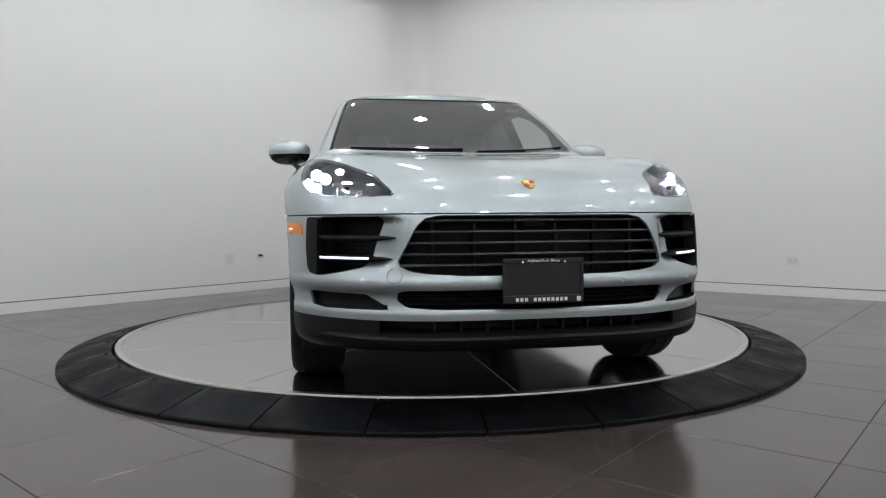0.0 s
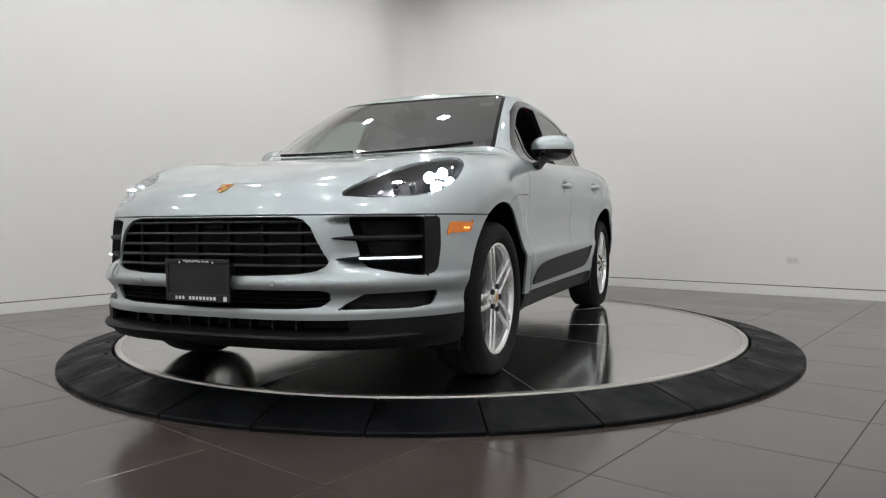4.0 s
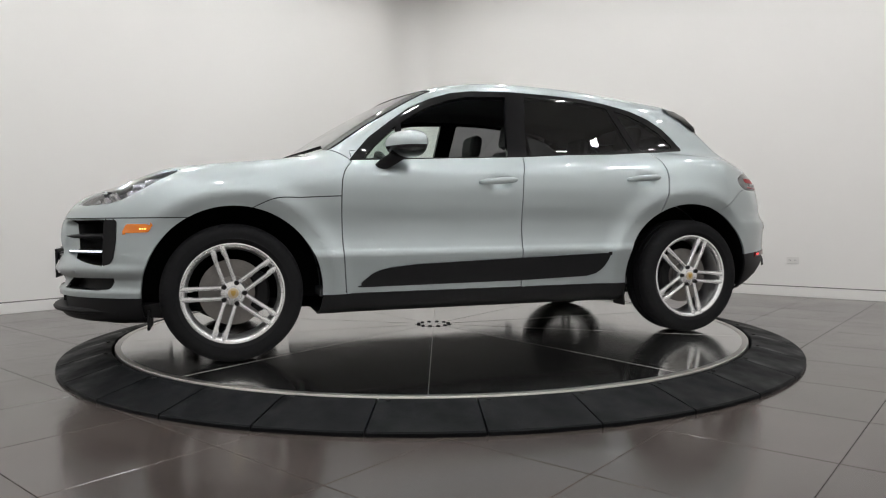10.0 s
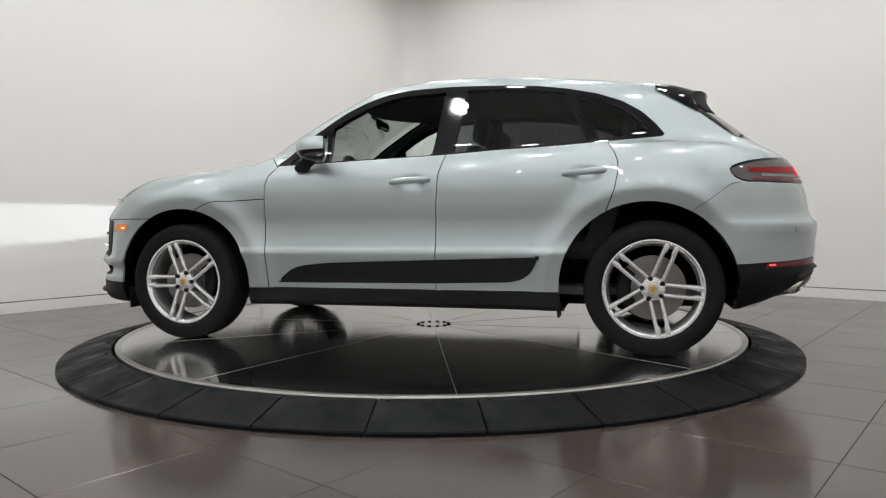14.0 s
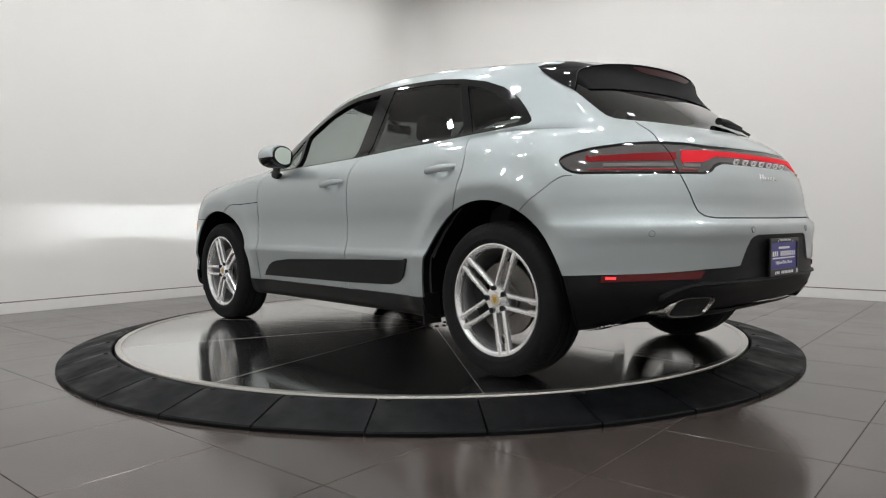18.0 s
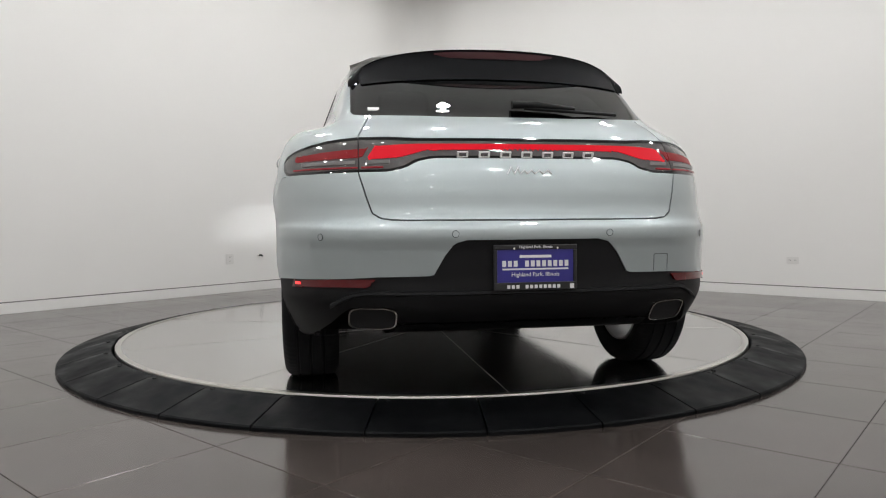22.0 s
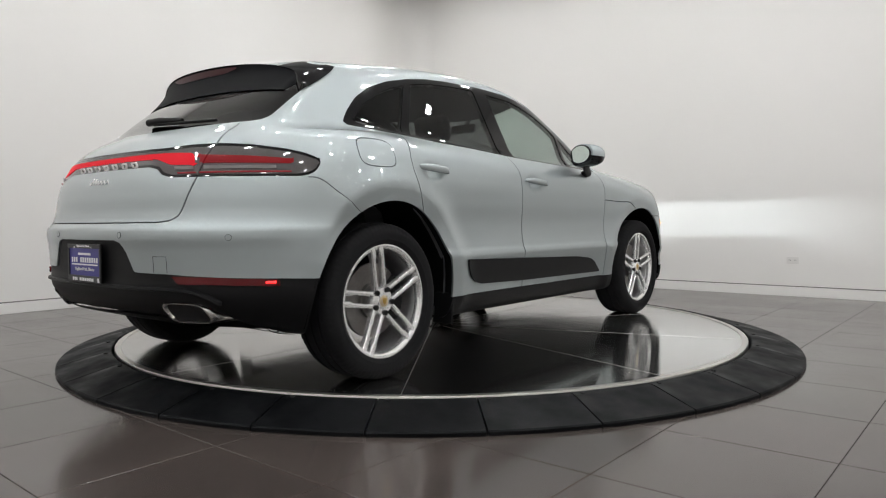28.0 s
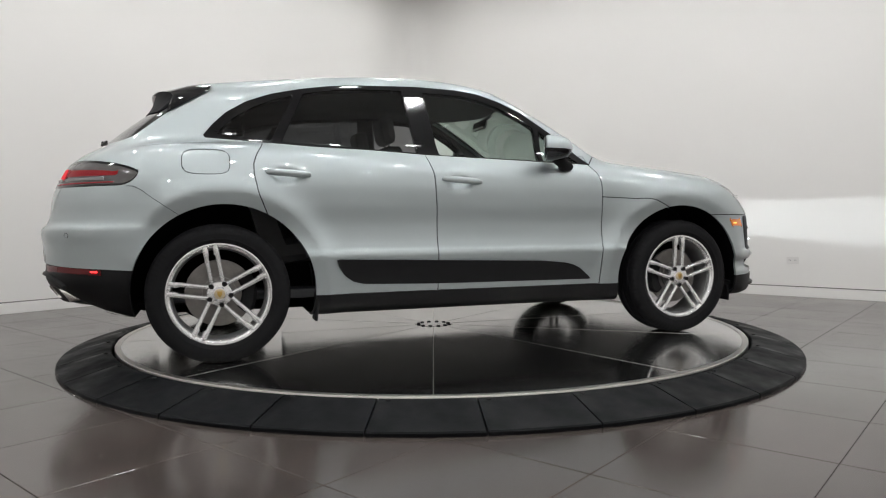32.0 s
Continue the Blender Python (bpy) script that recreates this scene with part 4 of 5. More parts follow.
for X, SIDE, TURNED in ((XF, 1, 0), (XR, 1, 41), (XF, -1, 90), (XR, -1, 100)):
    wheel(X, SIDE, TURNED)


# ---- wheel wells, underbody, mud flaps ----
def wells():
    for xc, r in ARCHES:
        for s in (1, -1):
            v, f = [], []
            n = 28
            for i in range(n + 1):
                a = radians(-10 + 200 * i / n)
                for y, k in ((0.945, 0.0), (0.90, 0.012), (0.60, 0.03), (0.55, 0.03)):
                    rr = r + 0.008 + k
                    p = (xc + rr * math.cos(a), 0, 0.362 + rr * math.sin(a))
                    yy = y
                    if y > 0.89:
                        q = on_skin(x=xc + r * math.cos(a), z=max(0.362 + r * math.sin(a), 0.26))
                        yy = q.y - 0.008 - (0.05 if y < 0.93 else 0)
                    v.append((p[0], s * yy, p[2]))
            for i in range(n):
                for j in range(3):
                    f.append((i * 4 + j, i * 4 + j + 1, (i + 1) * 4 + j + 1, (i + 1) * 4 + j)[:: s])
            part("wheel_well", mesh_of("wheel_well", v, f, sharp=40), LINER, car, "black felt wheel well liner")
            arc = [(xc + (r + 0.03) * math.cos(q), 0.36 + (r + 0.03) * math.sin(q)) for q in (radians(-8 + 196 * i / 32) for i in range(33))]
            inner = bar_loft("well_wall", [[(x, s * y, z) for x, z in arc] for y in (0.535, 0.555)], 30)
            part("well_wall", inner, LINER, car)
    part("front_suspension", boxed((0.5, 1.08, 0.12), (XF, 0, 0.34), 0.03), BLACK, car, "black front subframe")
    part("rear_suspension", boxed((0.5, 1.08, 0.14), (XR, 0, 0.34), 0.03), BLACK, car, "black rear subframe")
    for s in (1, -1):
        for x, z in ((-0.945, 0.275),):
            part("mud_flap", boxed((0.014, 0.12, 0.16 if x < 0 else 0.10), (x, 0.865 * s, z), 0.004, Matrix.Rotation(radians(6), 4, "Y")), BLACK, car, "black rubber mud flap")
        part("spoiler_flap", boxed((0.012, 0.22, 0.10), (1.775, 0.78 * s, 0.235), 0.004), BLACK, car, "black air flap before the wheel")
        part("axle_shaft", tube("axle_shaft", [(XF, 0.5 * s, 0.35), (XF, 0.84 * s, 0.36)], 0.03, 12), IRON, car)
        part("axle_shaft", tube("axle_shaft", [(XR, 0.5 * s, 0.35), (XR, 0.84 * s, 0.36)], 0.03, 12), IRON, car)


wells()

# ---- front end ----
LED = material("white_led", (0.9, 0.95, 1.0), 0.3, emit=(0.80, 0.95, 1.0), power=45.0)
BEAM = material("beam_emitter", (0.9, 0.95, 1.0), 0.3, emit=(0.95, 1.0, 0.98), power=2.1e5)
DRL = material("daylight_led", (0.9, 0.95, 1.0), 0.3, emit=(0.88, 0.95, 1.0), power=1.3)
AMBER = material("amber_lens", (0.75, 0.20, 0.008), 0.15, coat=0.6, emit=(1.0, 0.30, 0.01), power=0.03)
AMBERLED = material("amber_led", (0.9, 0.4, 0.1), 0.2, emit=(1.0, 0.5, 0.08), power=2.5)
GREYTRIM = material("grey_grille_plastic", (0.008, 0.0085, 0.0095), 0.4, scale=40, vary=0.1)
LAMPBOWL = material("lamp_bowl", (0.07, 0.07, 0.074), 0.3, scale=30, vary=0.1)
LAMPGREY = material("lamp_grey_insert", (0.30, 0.30, 0.31), 0.25, metal=0.8)


def nose_x(y, z):
    return on_skin("front", y, z).x


def bumper_x(y, z):
    """The bumper's bow as if it had no pockets."""
    return float(nose_of_z(z)) - 0.6 * y**3.6


def nose_bar(name, z, half, h, d, back, mat, parent, label="", n=24, sag=0.0):
    """A slat that follows the bumper's bow."""
    rings = []
    for i in range(n + 1):
        y = -half + 2 * half * i / n
        x = nose_x(abs(y), max(z, 0.36)) - back
        zz = z - sag * (y / half) ** 2
        rings.append([(x, y, zz + h / 2), (x + d * 0.15, y, zz), (x, y, zz - h / 2), (x - d, y, zz - h / 2), (x - d, y, zz + h / 2)])
    return part(name, bar_loft(name, rings, 40), mat, parent, label)


def front_end():
    g = hollow("grille", "grille", BLACK, car, (-0.11, 0, 0), "black radiator grille recess")
    for z, half in ((0.725, 0.455), (0.682, 0.478), (0.640, 0.500), (0.598, 0.520), (0.557, 0.515)):
        nose_bar("grille_slat", z, half, 0.011, 0.035, 0.012, GREYTRIM, g, "dark grey grille slat")
    for y in (-0.40, -0.24, -0.08, 0.08, 0.24, 0.40):
        x = nose_x(abs(y), 0.64)
        part("grille_rib", boxed((0.03, 0.014, 0.21), (x - 0.06, y, 0.634), 0.003), BLACK, g)
    sensor = part("radar_sensor", boxed((0.03, 0.09, 0.045), (nose_x(0, 0.72) - 0.060, 0, 0.720), 0.006), BLACK, g)
    lg = hollow("lower_grille", "low_grille", BLACK, car, (-0.10, 0, 0), "black lower grille recess")
    for z in (0.448, 0.430, 0.412):
        nose_bar("lower_slat", z, 0.52, 0.007, 0.03, 0.02, GREYTRIM, lg)
    # plastic tray that juts out under the bumper, with its own dark intake
    rings = []
    for i in range(41):
        y = -0.86 + 1.72 * i / 40
        x = 2.318 - 0.60 * abs(y) ** 3.6 - 0.05 * max(0, (abs(y) - 0.66) / 0.20) ** 2
        rings.append([(x - 0.20, y, 0.318), (x - 0.10, y, 0.308), (x - 0.040, y, 0.303), (x - 0.008, y, 0.293), (x, y, 0.284), (x - 0.006, y, 0.272), (x - 0.09, y, 0.254), (x - 0.22, y, 0.242)])
    part("chin_spoiler", bar_loft("chin_spoiler", rings, 30), BLACK, car, "black plastic chin spoiler")
    for y in np.linspace(-0.40, 0.40, 9):
        x = 2.30 - 0.60 * abs(y) ** 3.6
        part("chin_rib", boxed((0.05, 0.010, 0.036), (x - 0.060, y, 0.326), 0.002), BLACK, car)
    hollow("chin_opening", "lip_opening", BLACK, car, (-0.09, 0, 0), "black opening above the chin spoiler")
    for s in (1, -1):
        a = hollow("air_intake", "intake", BLACK, car, (-0.12, -0.02 * s, 0), "black corner air intake", s)
        panel("intake_blade", "intake_blade", BLACK, car, "matt black vertical air blade", side=s, lift=0.004, depth=0.05)
        hollow("lower_side_slot", "side_slot", BLACK, car, (-0.05, -0.02 * s, 0), "black slot in the bumper", s)
        # two fins cross the intake; the lower one carries the daylight strip
        for z, y0, lab in ((0.662, 0.505, "black intake fin"), (0.583, 0.545, "black intake fin with a light strip")):
            rings = []
            for i in range(11):
                y = y0 + (0.815 - y0) * i / 10
                x = bumper_x(y, z) - 0.018 * (1 - min(1, i / 4)) - 0.010
                h = 0.016 * min(1, 0.15 + i * 0.2)
                rings.append([(x, s * y, z + h / 2), (x + 0.006, s * y, z), (x, s * y, z - h / 2), (x - 0.07, s * y, z - h / 2 - 0.01), (x - 0.07, s * y, z + h / 2 + 0.005)])
            part("intake_fin", bar_loft("intake_fin", rings, 40), BLACK, car, lab)
        rings = []
        for i in range(13):
            y = 0.635 + 0.180 * i / 12
            x = bumper_x(y, 0.584) - 0.003
            rings.append([(x, s * y, 0.5895), (x + 0.006, s * y, 0.585), (x, s * y, 0.5805), (x - 0.008, s * y, 0.5805), (x - 0.008, s * y, 0.5895)])
        part("daylight_strip", bar_loft("daylight_strip", rings, 40), DRL, car, "white glowing daylight strip")
        # side marker
        panel("side_marker", "marker", AMBER, car, "amber side marker lamp", side=s, lift=0.004)
        for i in range(3):
            x = 1.80 - 0.012 * i
            p = on_skin(x=x, z=0.697)
            part("marker_led", boxed((0.007, 0.004, 0.007), (p.x, s * (p.y + 0.005), p.z), 0.001), AMBERLED, car)
    # shield emblem on the bonnet
    p = on_skin("front", 0.0, 0.866)
    n = skin_normal(p)
    q = n.to_track_quat("Y", "Z").to_matrix().to_4x4()
    e = part("bonnet_emblem", shield(0.052, 0.066, 0.005), GOLD, car, "gold and red shield emblem")
    e.matrix_basis = Matrix.Translation(p) @ q
    for dx, dz in ((-0.012, 0.012), (0.012, -0.012)):
        part("emblem_field", boxed((0.018, 0.003, 0.018), (dx, 0.005, dz), 0.001), REDENAMEL, e)
    # parking sensors and the tow cover
    for y, z in ((0.33, 0.492), (0.70, 0.478)):
        for s in (1, -1):
            p = on_skin("front", y, z)
            n = skin_normal(p)
            n.y *= s
            m = Matrix.Translation((p.x, p.y * s, p.z)) @ n.to_track_quat("Z", "Y").to_matrix().to_4x4()
            part("parking_sensor", cylinder(bmesh.new(), 0.010, 0.004, m, 20), PAINT, car)
    p = on_skin("front", 0.545, 0.520)
    n = skin_normal(p)
    n.y *= -1
    m = Matrix.Translation((p.x + 0.0005, -p.y, p.z)) @ n.to_track_quat("Z", "Y").to_matrix().to_4x4()
    ring = part("tow_cover", lathe("tow_cover", [(-0.001, 0.0285), (0.0012, 0.0285), (0.0012, 0.0300), (-0.001, 0.0300)], 40, "z"), DARK, car, "thin round tow cover seam")
    ring.matrix_basis = m


front_end()


# ---- headlights ----
def headlight(s):
    panel("headlight", "headlight", LENS, car, "clear headlight lens over dark housing", side=s, rim=False, lift=0.001)
    bowl = hollow("headlight_bowl", "headlight", LAMPBOWL, car, (-0.070, -0.065 * s, -0.015), "dark headlight housing", s)
    def spot(x, z, inward):
        p = on_skin(x=x, z=z)
        n = skin_normal(p)
        p = p - n * inward
        return Vector((p.x, p.y * s, p.z)), Vector((n.x, n.y * s, n.z))
    for x, z in ((1.775, 0.948), (1.838, 0.928), (1.792, 0.898), (1.862, 0.876)):
        p, n = spot(x, z, 0.030)
        fwd = Vector((1, 0.10 * s, -0.05)).normalized()
        m = Matrix.Translation(p) @ fwd.to_track_quat("Z", "Y").to_matrix().to_4x4()
        b = part("lamp_module", lathe("lamp_module", [(-0.052, 0.026), (0.016, 0.026), (0.018, 0.0235), (-0.012, 0.021), (-0.052, 0.020)], 24, "z"), LAMPGREY, bowl, "small bright lamp module")
        b.matrix_basis = m
        part("lamp_glow", cylinder(bmesh.new(), 0.0195, 0.004, Matrix.Translation((0, 0, -0.040)), 20), LED, b, "white lit diode")
    # the low beam: an added thin lit strip between two added shutters, which cut it off above the horizon
    bx, by, bz = 1.935, 0.700, 0.884
    part("beam_strip", boxed((0.002, 0.022, 0.0012), (bx, by * s, bz)), BEAM, bowl, "added white strip that throws the beam")
    for z in (0.0016, -0.0105):
        part("beam_shutter", boxed((0.060, 0.040, 0.0016), (bx + 0.029, by * s, bz + z)), DARK, bowl)
    for y in (-0.020, 0.020):
        part("beam_shutter", boxed((0.034, 0.0016, 0.012), (bx + 0.014, by * s + y, bz - 0.0045)), DARK, bowl)
    part("beam_shutter", boxed((0.0016, 0.040, 0.014), (bx - 0.004, by * s, bz - 0.0045)), DARK, bowl)
    # grey steps and bright guide blades in front of the modules
    for x, z, w in ((1.935, 0.875, 0.09), (1.985, 0.862, 0.07), (2.035, 0.848, 0.05)):
        p, n = spot(x, z, 0.026)
        part("lamp_step", boxed((0.030, 0.020, w * 0.5), p, 0.004, Matrix.Rotation(radians(35), 4, "Y")), LAMPGREY, bowl)
    pts = []
    for x, z in ((2.08, 0.832), (2.0, 0.832), (1.93, 0.838), (1.87, 0.852), (1.80, 0.880), (1.735, 0.925)):
        pts.append(spot(x, z, 0.016)[0])
    part("light_guide", tube("light_guide", pts, 0.004, 8), LAMPGREY, bowl, "bright curved light guide")


headlight(1)
headlight(-1)


# ---- text and plates ----
def lettering(text, size, depth=0.0006):
    cu = bpy.data.curves.new("lettering", "FONT")
    cu.body, cu.size, cu.align_x, cu.align_y, cu.extrude = text, size, "CENTER", "CENTER", depth
    ob = bpy.data.objects.new("lettering", cu)
    me = bpy.data.meshes.new_from_object(ob)
    bpy.data.objects.remove(ob)
    return me


PLATEBLACK = material("plate_frame_black", (0.012, 0.012, 0.013), 0.35)
PLATEBLUE = material("plate_blue", (0.03, 0.025, 0.22), 0.35, scale=40, vary=0.05)
WHITE = material("white_print", (0.78, 0.78, 0.78), 0.5)


def print_row(parent, counts, step, h, x0, y, z):
    """A row of small upright print bars, in groups."""
    total = sum(counts) + len(counts) - 1
    x = x0 - total * step / 2
    for c in counts:
        for i in range(c):
            part("print_bar", boxed((step * 0.66, h, 0.001), (x + (i + 0.5) * step, y, z)), WHITE, parent)
        x += (c + 1) * step


def plate(parent, m, face):
    """A plate and its frame, flat in x and y of m, facing +z."""
    f = part("number_plate", boxed((0.290, 0.136, 0.003), (0, 0, 0.0), 0.001), face, parent, "dealer plate in a black frame")
    f.matrix_basis = m
    for size, at in (((0.316, 0.018, 0.009), (0, 0.074, 0.002)), ((0.316, 0.030, 0.009), (0, -0.069, 0.002)), ((0.014, 0.120, 0.009), (-0.151, 0.005, 0.002)), ((0.014, 0.120, 0.009), (0.151, 0.005, 0.002))):
        part("plate_frame", boxed(size, at, 0.003), PLATEBLACK, f)
    part("town_lettering", lettering("Highland Park, Illinois", 0.0145), WHITE, f, "white lettering").location = (0, 0.0745, 0.0072)
    for x in (-0.082, 0.082):
        part("screw", cylinder(bmesh.new(), 0.004, 0.003, Matrix.Translation((x, 0.070, 0.0075)), 12), CHROME, f)
    print_row(f, (3, 8), 0.0172, 0.013, -0.008, -0.070, 0.0068)
    part("print_bar", boxed((0.016, 0.018, 0.0012), (0.138, -0.070, 0.0068)), WHITE, f)
    return f


# +z of the plate looks forward (front) or back (rear)
front_m = Matrix.Translation((2.322, 0, 0.500)) @ Matrix(((0, 0, 1, 0), (1, 0, 0, 0), (0, 1, 0, 0), (0, 0, 0, 1)))
plate_f = plate(car, front_m, PLATEBLACK)
part("plate_bracket", boxed((0.05, 0.28, 0.13), (2.293, 0, 0.500), 0.008), BLACK, car, "black plate bracket")
rear_m = Matrix.Translation((-2.366, 0, 0.553)) @ Matrix(((0, 0, -1, 0), (-1, 0, 0, 0), (0, 1, 0, 0), (0, 0, 0, 1)))
plate_r = plate(car, rear_m, PLATEBLUE)
for W, H, AT in ((0.120, 0.010, (0, 0.040, 0.0020)), (0.250, 0.006, (0, -0.006, 0.0020))):
    part("print_bar", boxed((W, H, 0.001), AT), WHITE, plate_r)
print_row(plate_r, (3, 8), 0.0215, 0.022, 0.0, 0.014, 0.0020)
part("town_lettering", lettering("Highland Park, Illinois", 0.021), WHITE, plate_r, "white lettering").location = (0, -0.026, 0.0022)

# ---- rear end ----
SMOKED = material("smoked_lens", (0.105, 0.10, 0.10), 0.06, spec=0.35, scale=14, vary=0.15)
LENSGREY = material("pale_lamp_insert", (0.26, 0.25, 0.25), 0.2, spec=0.4)
REDTHIN = material("thin_red_guide", (0.25, 0.03, 0.04), 0.2, emit=(1.0, 0.02, 0.05), power=0.08)
BADGE = material("satin_badge_metal", (0.88, 0.88, 0.87), 0.3, metal=0.15)
TAILRED = material("tail_light_red", (0.06, 0.001, 0.002), 0.5, spec=0.15, emit=(1.0, 0.001, 0.020), power=0.62)
TAILDIM = material("tail_light_red_unlit", (0.06, 0.001, 0.002), 0.4, spec=0.15, emit=(1.0, 0.001, 0.018), power=0.14)
REDLENS = material("red_reflector", (0.09, 0.003, 0.005), 0.12, spec=0.4)
MAROON = material("dark_red_lens", (0.05, 0.008, 0.012), 0.3)
# the same black plastic, with the shade under the spoiler put into its colour
SHADEDBLACK = material("shaded_black_plastic", (0.0045, 0.0048, 0.006), 0.6, spec=0.10, scale=20, vary=0.2)
REDLED = material("red_led", (0.8, 0.05, 0.05), 0.2, emit=(1.0, 0.02, 0.02), power=3.0)


def tail_x(y, z):
    return on_skin("back", y, z)


def skin_strip(name, s, s0, s1, z0, z1, h, mat, parent, label):
    """A thin bar laid round the tail's corner, from s0 to s1 on the skin's own measure."""
    rings = []
    for i in range(19):
        want, z = s0 + (s1 - s0) * i / 18, z0 + (z1 - z0) * i / 18
        lo, hi = 0.0, 0.99
        for _ in range(24):
            y = (lo + hi) / 2
            p = tail_x(y, z)
            if p.y + 2 * max(p.x + 2.2, 0) < want:
                lo = y
            else:
                hi = y
        n = skin_normal(p)
        o, up = p + n * 0.003, Vector((0, 0, h / 2))
        ring = (o + up, p - n * 0.006 + up, p - n * 0.006 - up, o - up)
        rings.append([(q.x, s * q.y, q.z) for q in ring])
    return part(name, bar_loft(name, rings, 40), mat, parent, label)


def rear_end():
    band = panel("tail_light_band", "band", SMOKED, car, "smoked full-width tail light band", lift=-0.003, depth=0.02)
    panel("band_frame", "band_frame", GLOSSBLACK, band, "gloss black frame of the light band", lift=-0.002, depth=0.02)
    panel("light_strip", "glow", TAILRED, band, "red glowing light strip", lift=0.0)
    for s in (1, -1):
        panel("outer_light_strip", "glow_side", TAILDIM, band, "dim red outer light strip", side=s, lift=0.0)
        skin_strip("lamp_bar", s, 0.515, 0.605, 0.945, 0.945, 0.013, LENSGREY, band, "pale grey reverse lamp bar")
        skin_strip("lamp_bar", s, 0.690, 1.290, 0.945, 0.948, 0.013, LENSGREY, band, "pale grey lamp bar")
        skin_strip("light_line", s, 0.540, 0.622, 0.925, 0.925, 0.0045, REDTHIN, band, "thin red light line")
        skin_strip("light_line", s, 0.652, 1.420, 0.925, 0.930, 0.0045, REDTHIN, band, "thin red light line")
        panel("rear_reflector", "reflector", REDLENS, car, "red rear reflector", side=s, lift=0.003)
        p = on_skin(x=-2.025, z=0.487)
        n = skin_normal(p)
        part("reflector_led", boxed((0.042, 0.010, 0.011), (p.x, s * (p.y - 0.002), p.z), 0.002, Matrix.Rotation(s * math.atan2(n.x, -n.y), 4, "Z")), REDLED, car, "small lit red diode strip")
        # exhaust outlet: a flattened rounded pipe with a slanted mouth
        rings = []
        for back, k in ((0.30, 0.70), (0.16, 0.96), (0.03, 1.03), (0.004, 1.03), (0.0, 1.015), (0.0, 0.955), (0.012, 0.93), (0.16, 0.86), (0.17, 0.3)):
            ring = []
            for i in range(40):
                a = 2 * math.pi * i / 40
                c, d = math.cos(a), math.sin(a)
                y = 0.586 + 0.086 * k * math.copysign(abs(c) ** 0.5, c)
                z = 0.362 + 0.042 * k * math.copysign(abs(d) ** 0.5, d)
                ring.append((-2.300 + 0.45 * (y - 0.5) + 0.75 * (0.404 - z) + back, s * y, z - 0.1 * max(back - 0.1, 0)))
            rings.append(ring)
        pipe = part("exhaust_tip", bar_loft("exhaust_tip", rings[:7], 40, caps=False), CHROME, car, "brushed steel exhaust tip")
        part("pipe_inside", bar_loft("pipe_inside", rings[6:], 40), DARK, pipe)
    # raised lip across the apron and the diffuser blades below it
    rings = []
    for i in range(37):
        y = -0.74 + 1.48 * i / 36
        p = tail_x(abs(y), 0.462)
        z = 0.462 - 0.055 * max(0, (abs(y) - 0.60) / 0.14) ** 2
        rings.append([(p.x + 0.01, y, z + 0.010), (p.x - 0.006, y, z + 0.006), (p.x - 0.008, y, z - 0.004), (p.x + 0.01, y, z - 0.010)])
    part("apron_lip", bar_loft("apron_lip", rings, 40), BLACK, car, "raised black apron lip")
    for y in (-0.33, -0.20, -0.07, 0.07, 0.20, 0.33):
        part("diffuser_blade", boxed((0.12, 0.012, 0.05), (-2.17, y, 0.372), 0.004, Matrix.Rotation(radians(-18), 4, "Y")), BLACK, car)
    part("diffuser_tray", boxed((0.26, 0.90, 0.07), (-2.08, 0, 0.345), 0.01, Matrix.Rotation(radians(14), 4, "Y")), BLACK, car, "black diffuser tray")
    part("silencer", boxed((0.30, 1.05, 0.17), (-1.93, 0, 0.43), 0.06), BLACK, car, "black rear silencer box")
    # row of chrome badge bars on the band, a script badge below
    for i in range(7):
        y = 0.246 - 0.082 * i
        p = tail_x(abs(y), 0.971)
        bm = bmesh.new()
        for w, h, dy, dz in ((0.042, 0.005, 0, 0.0095), (0.042, 0.005, 0, -0.0095), (0.007, 0.014, 0.0175, 0), (0.007, 0.014, -0.0175, 0)):
            box(bm, (0.007, w, h), (0, dy, dz), 0.001)
        part("badge_block", bm, BADGE, car, "satin chrome badge block").matrix_basis = Matrix.Translation((p.x - 0.004, y, 0.971)) @ Matrix.Rotation(radians(-22), 4, "Y")
    p = tail_x(0.02, 0.908)
    pts = [(tail_x(abs(y), 0.908 + dz).x - 0.003, y, 0.908 + dz) for y, dz in ((0.085, -0.012), (0.068, 0.016), (0.058, -0.010), (0.040, 0.016), (0.036, -0.010), (0.018, 0.004), (0.008, -0.010),
                                                                              (-0.010, 0.004), (-0.022, -0.010), (-0.040, 0.004), (-0.052, -0.010), (-0.072, 0.004), (-0.088, -0.010))]
    part("script_badge", tube("script_badge", pts, 0.0026, 6), BADGE, car, "chrome script badge")
    # square tow cover in the rear bumper
    corners = ((0.555, 0.528), (0.555, 0.592), (0.490, 0.592), (0.490, 0.528))
    pts = []
    for (ya, za), (yb, zb) in zip(corners, corners[1:]):
        pts += [tail_x(ya + (yb - ya) * i / 6, za + (zb - za) * i / 6) for i in range(7)]
    pts = [(p.x, -p.y, p.z) for p in pts]
    part("tow_cover", tube("tow_cover", pts, 0.0011, 6), DARK, car, "thin square tow cover seam")
    for y, z in ((0.293, 0.677), (0.772, 0.667)):
        for s in (1, -1):
            p = tail_x(y, z)
            n = skin_normal(p)
            n.y *= s
            m = Matrix.Translation((p.x, p.y * s, p.z)) @ n.to_track_quat("Z", "Y").to_matrix().to_4x4()
            part("parking_sensor", cylinder(bmesh.new(), 0.0115, 0.003, m, 20), PAINT, car)
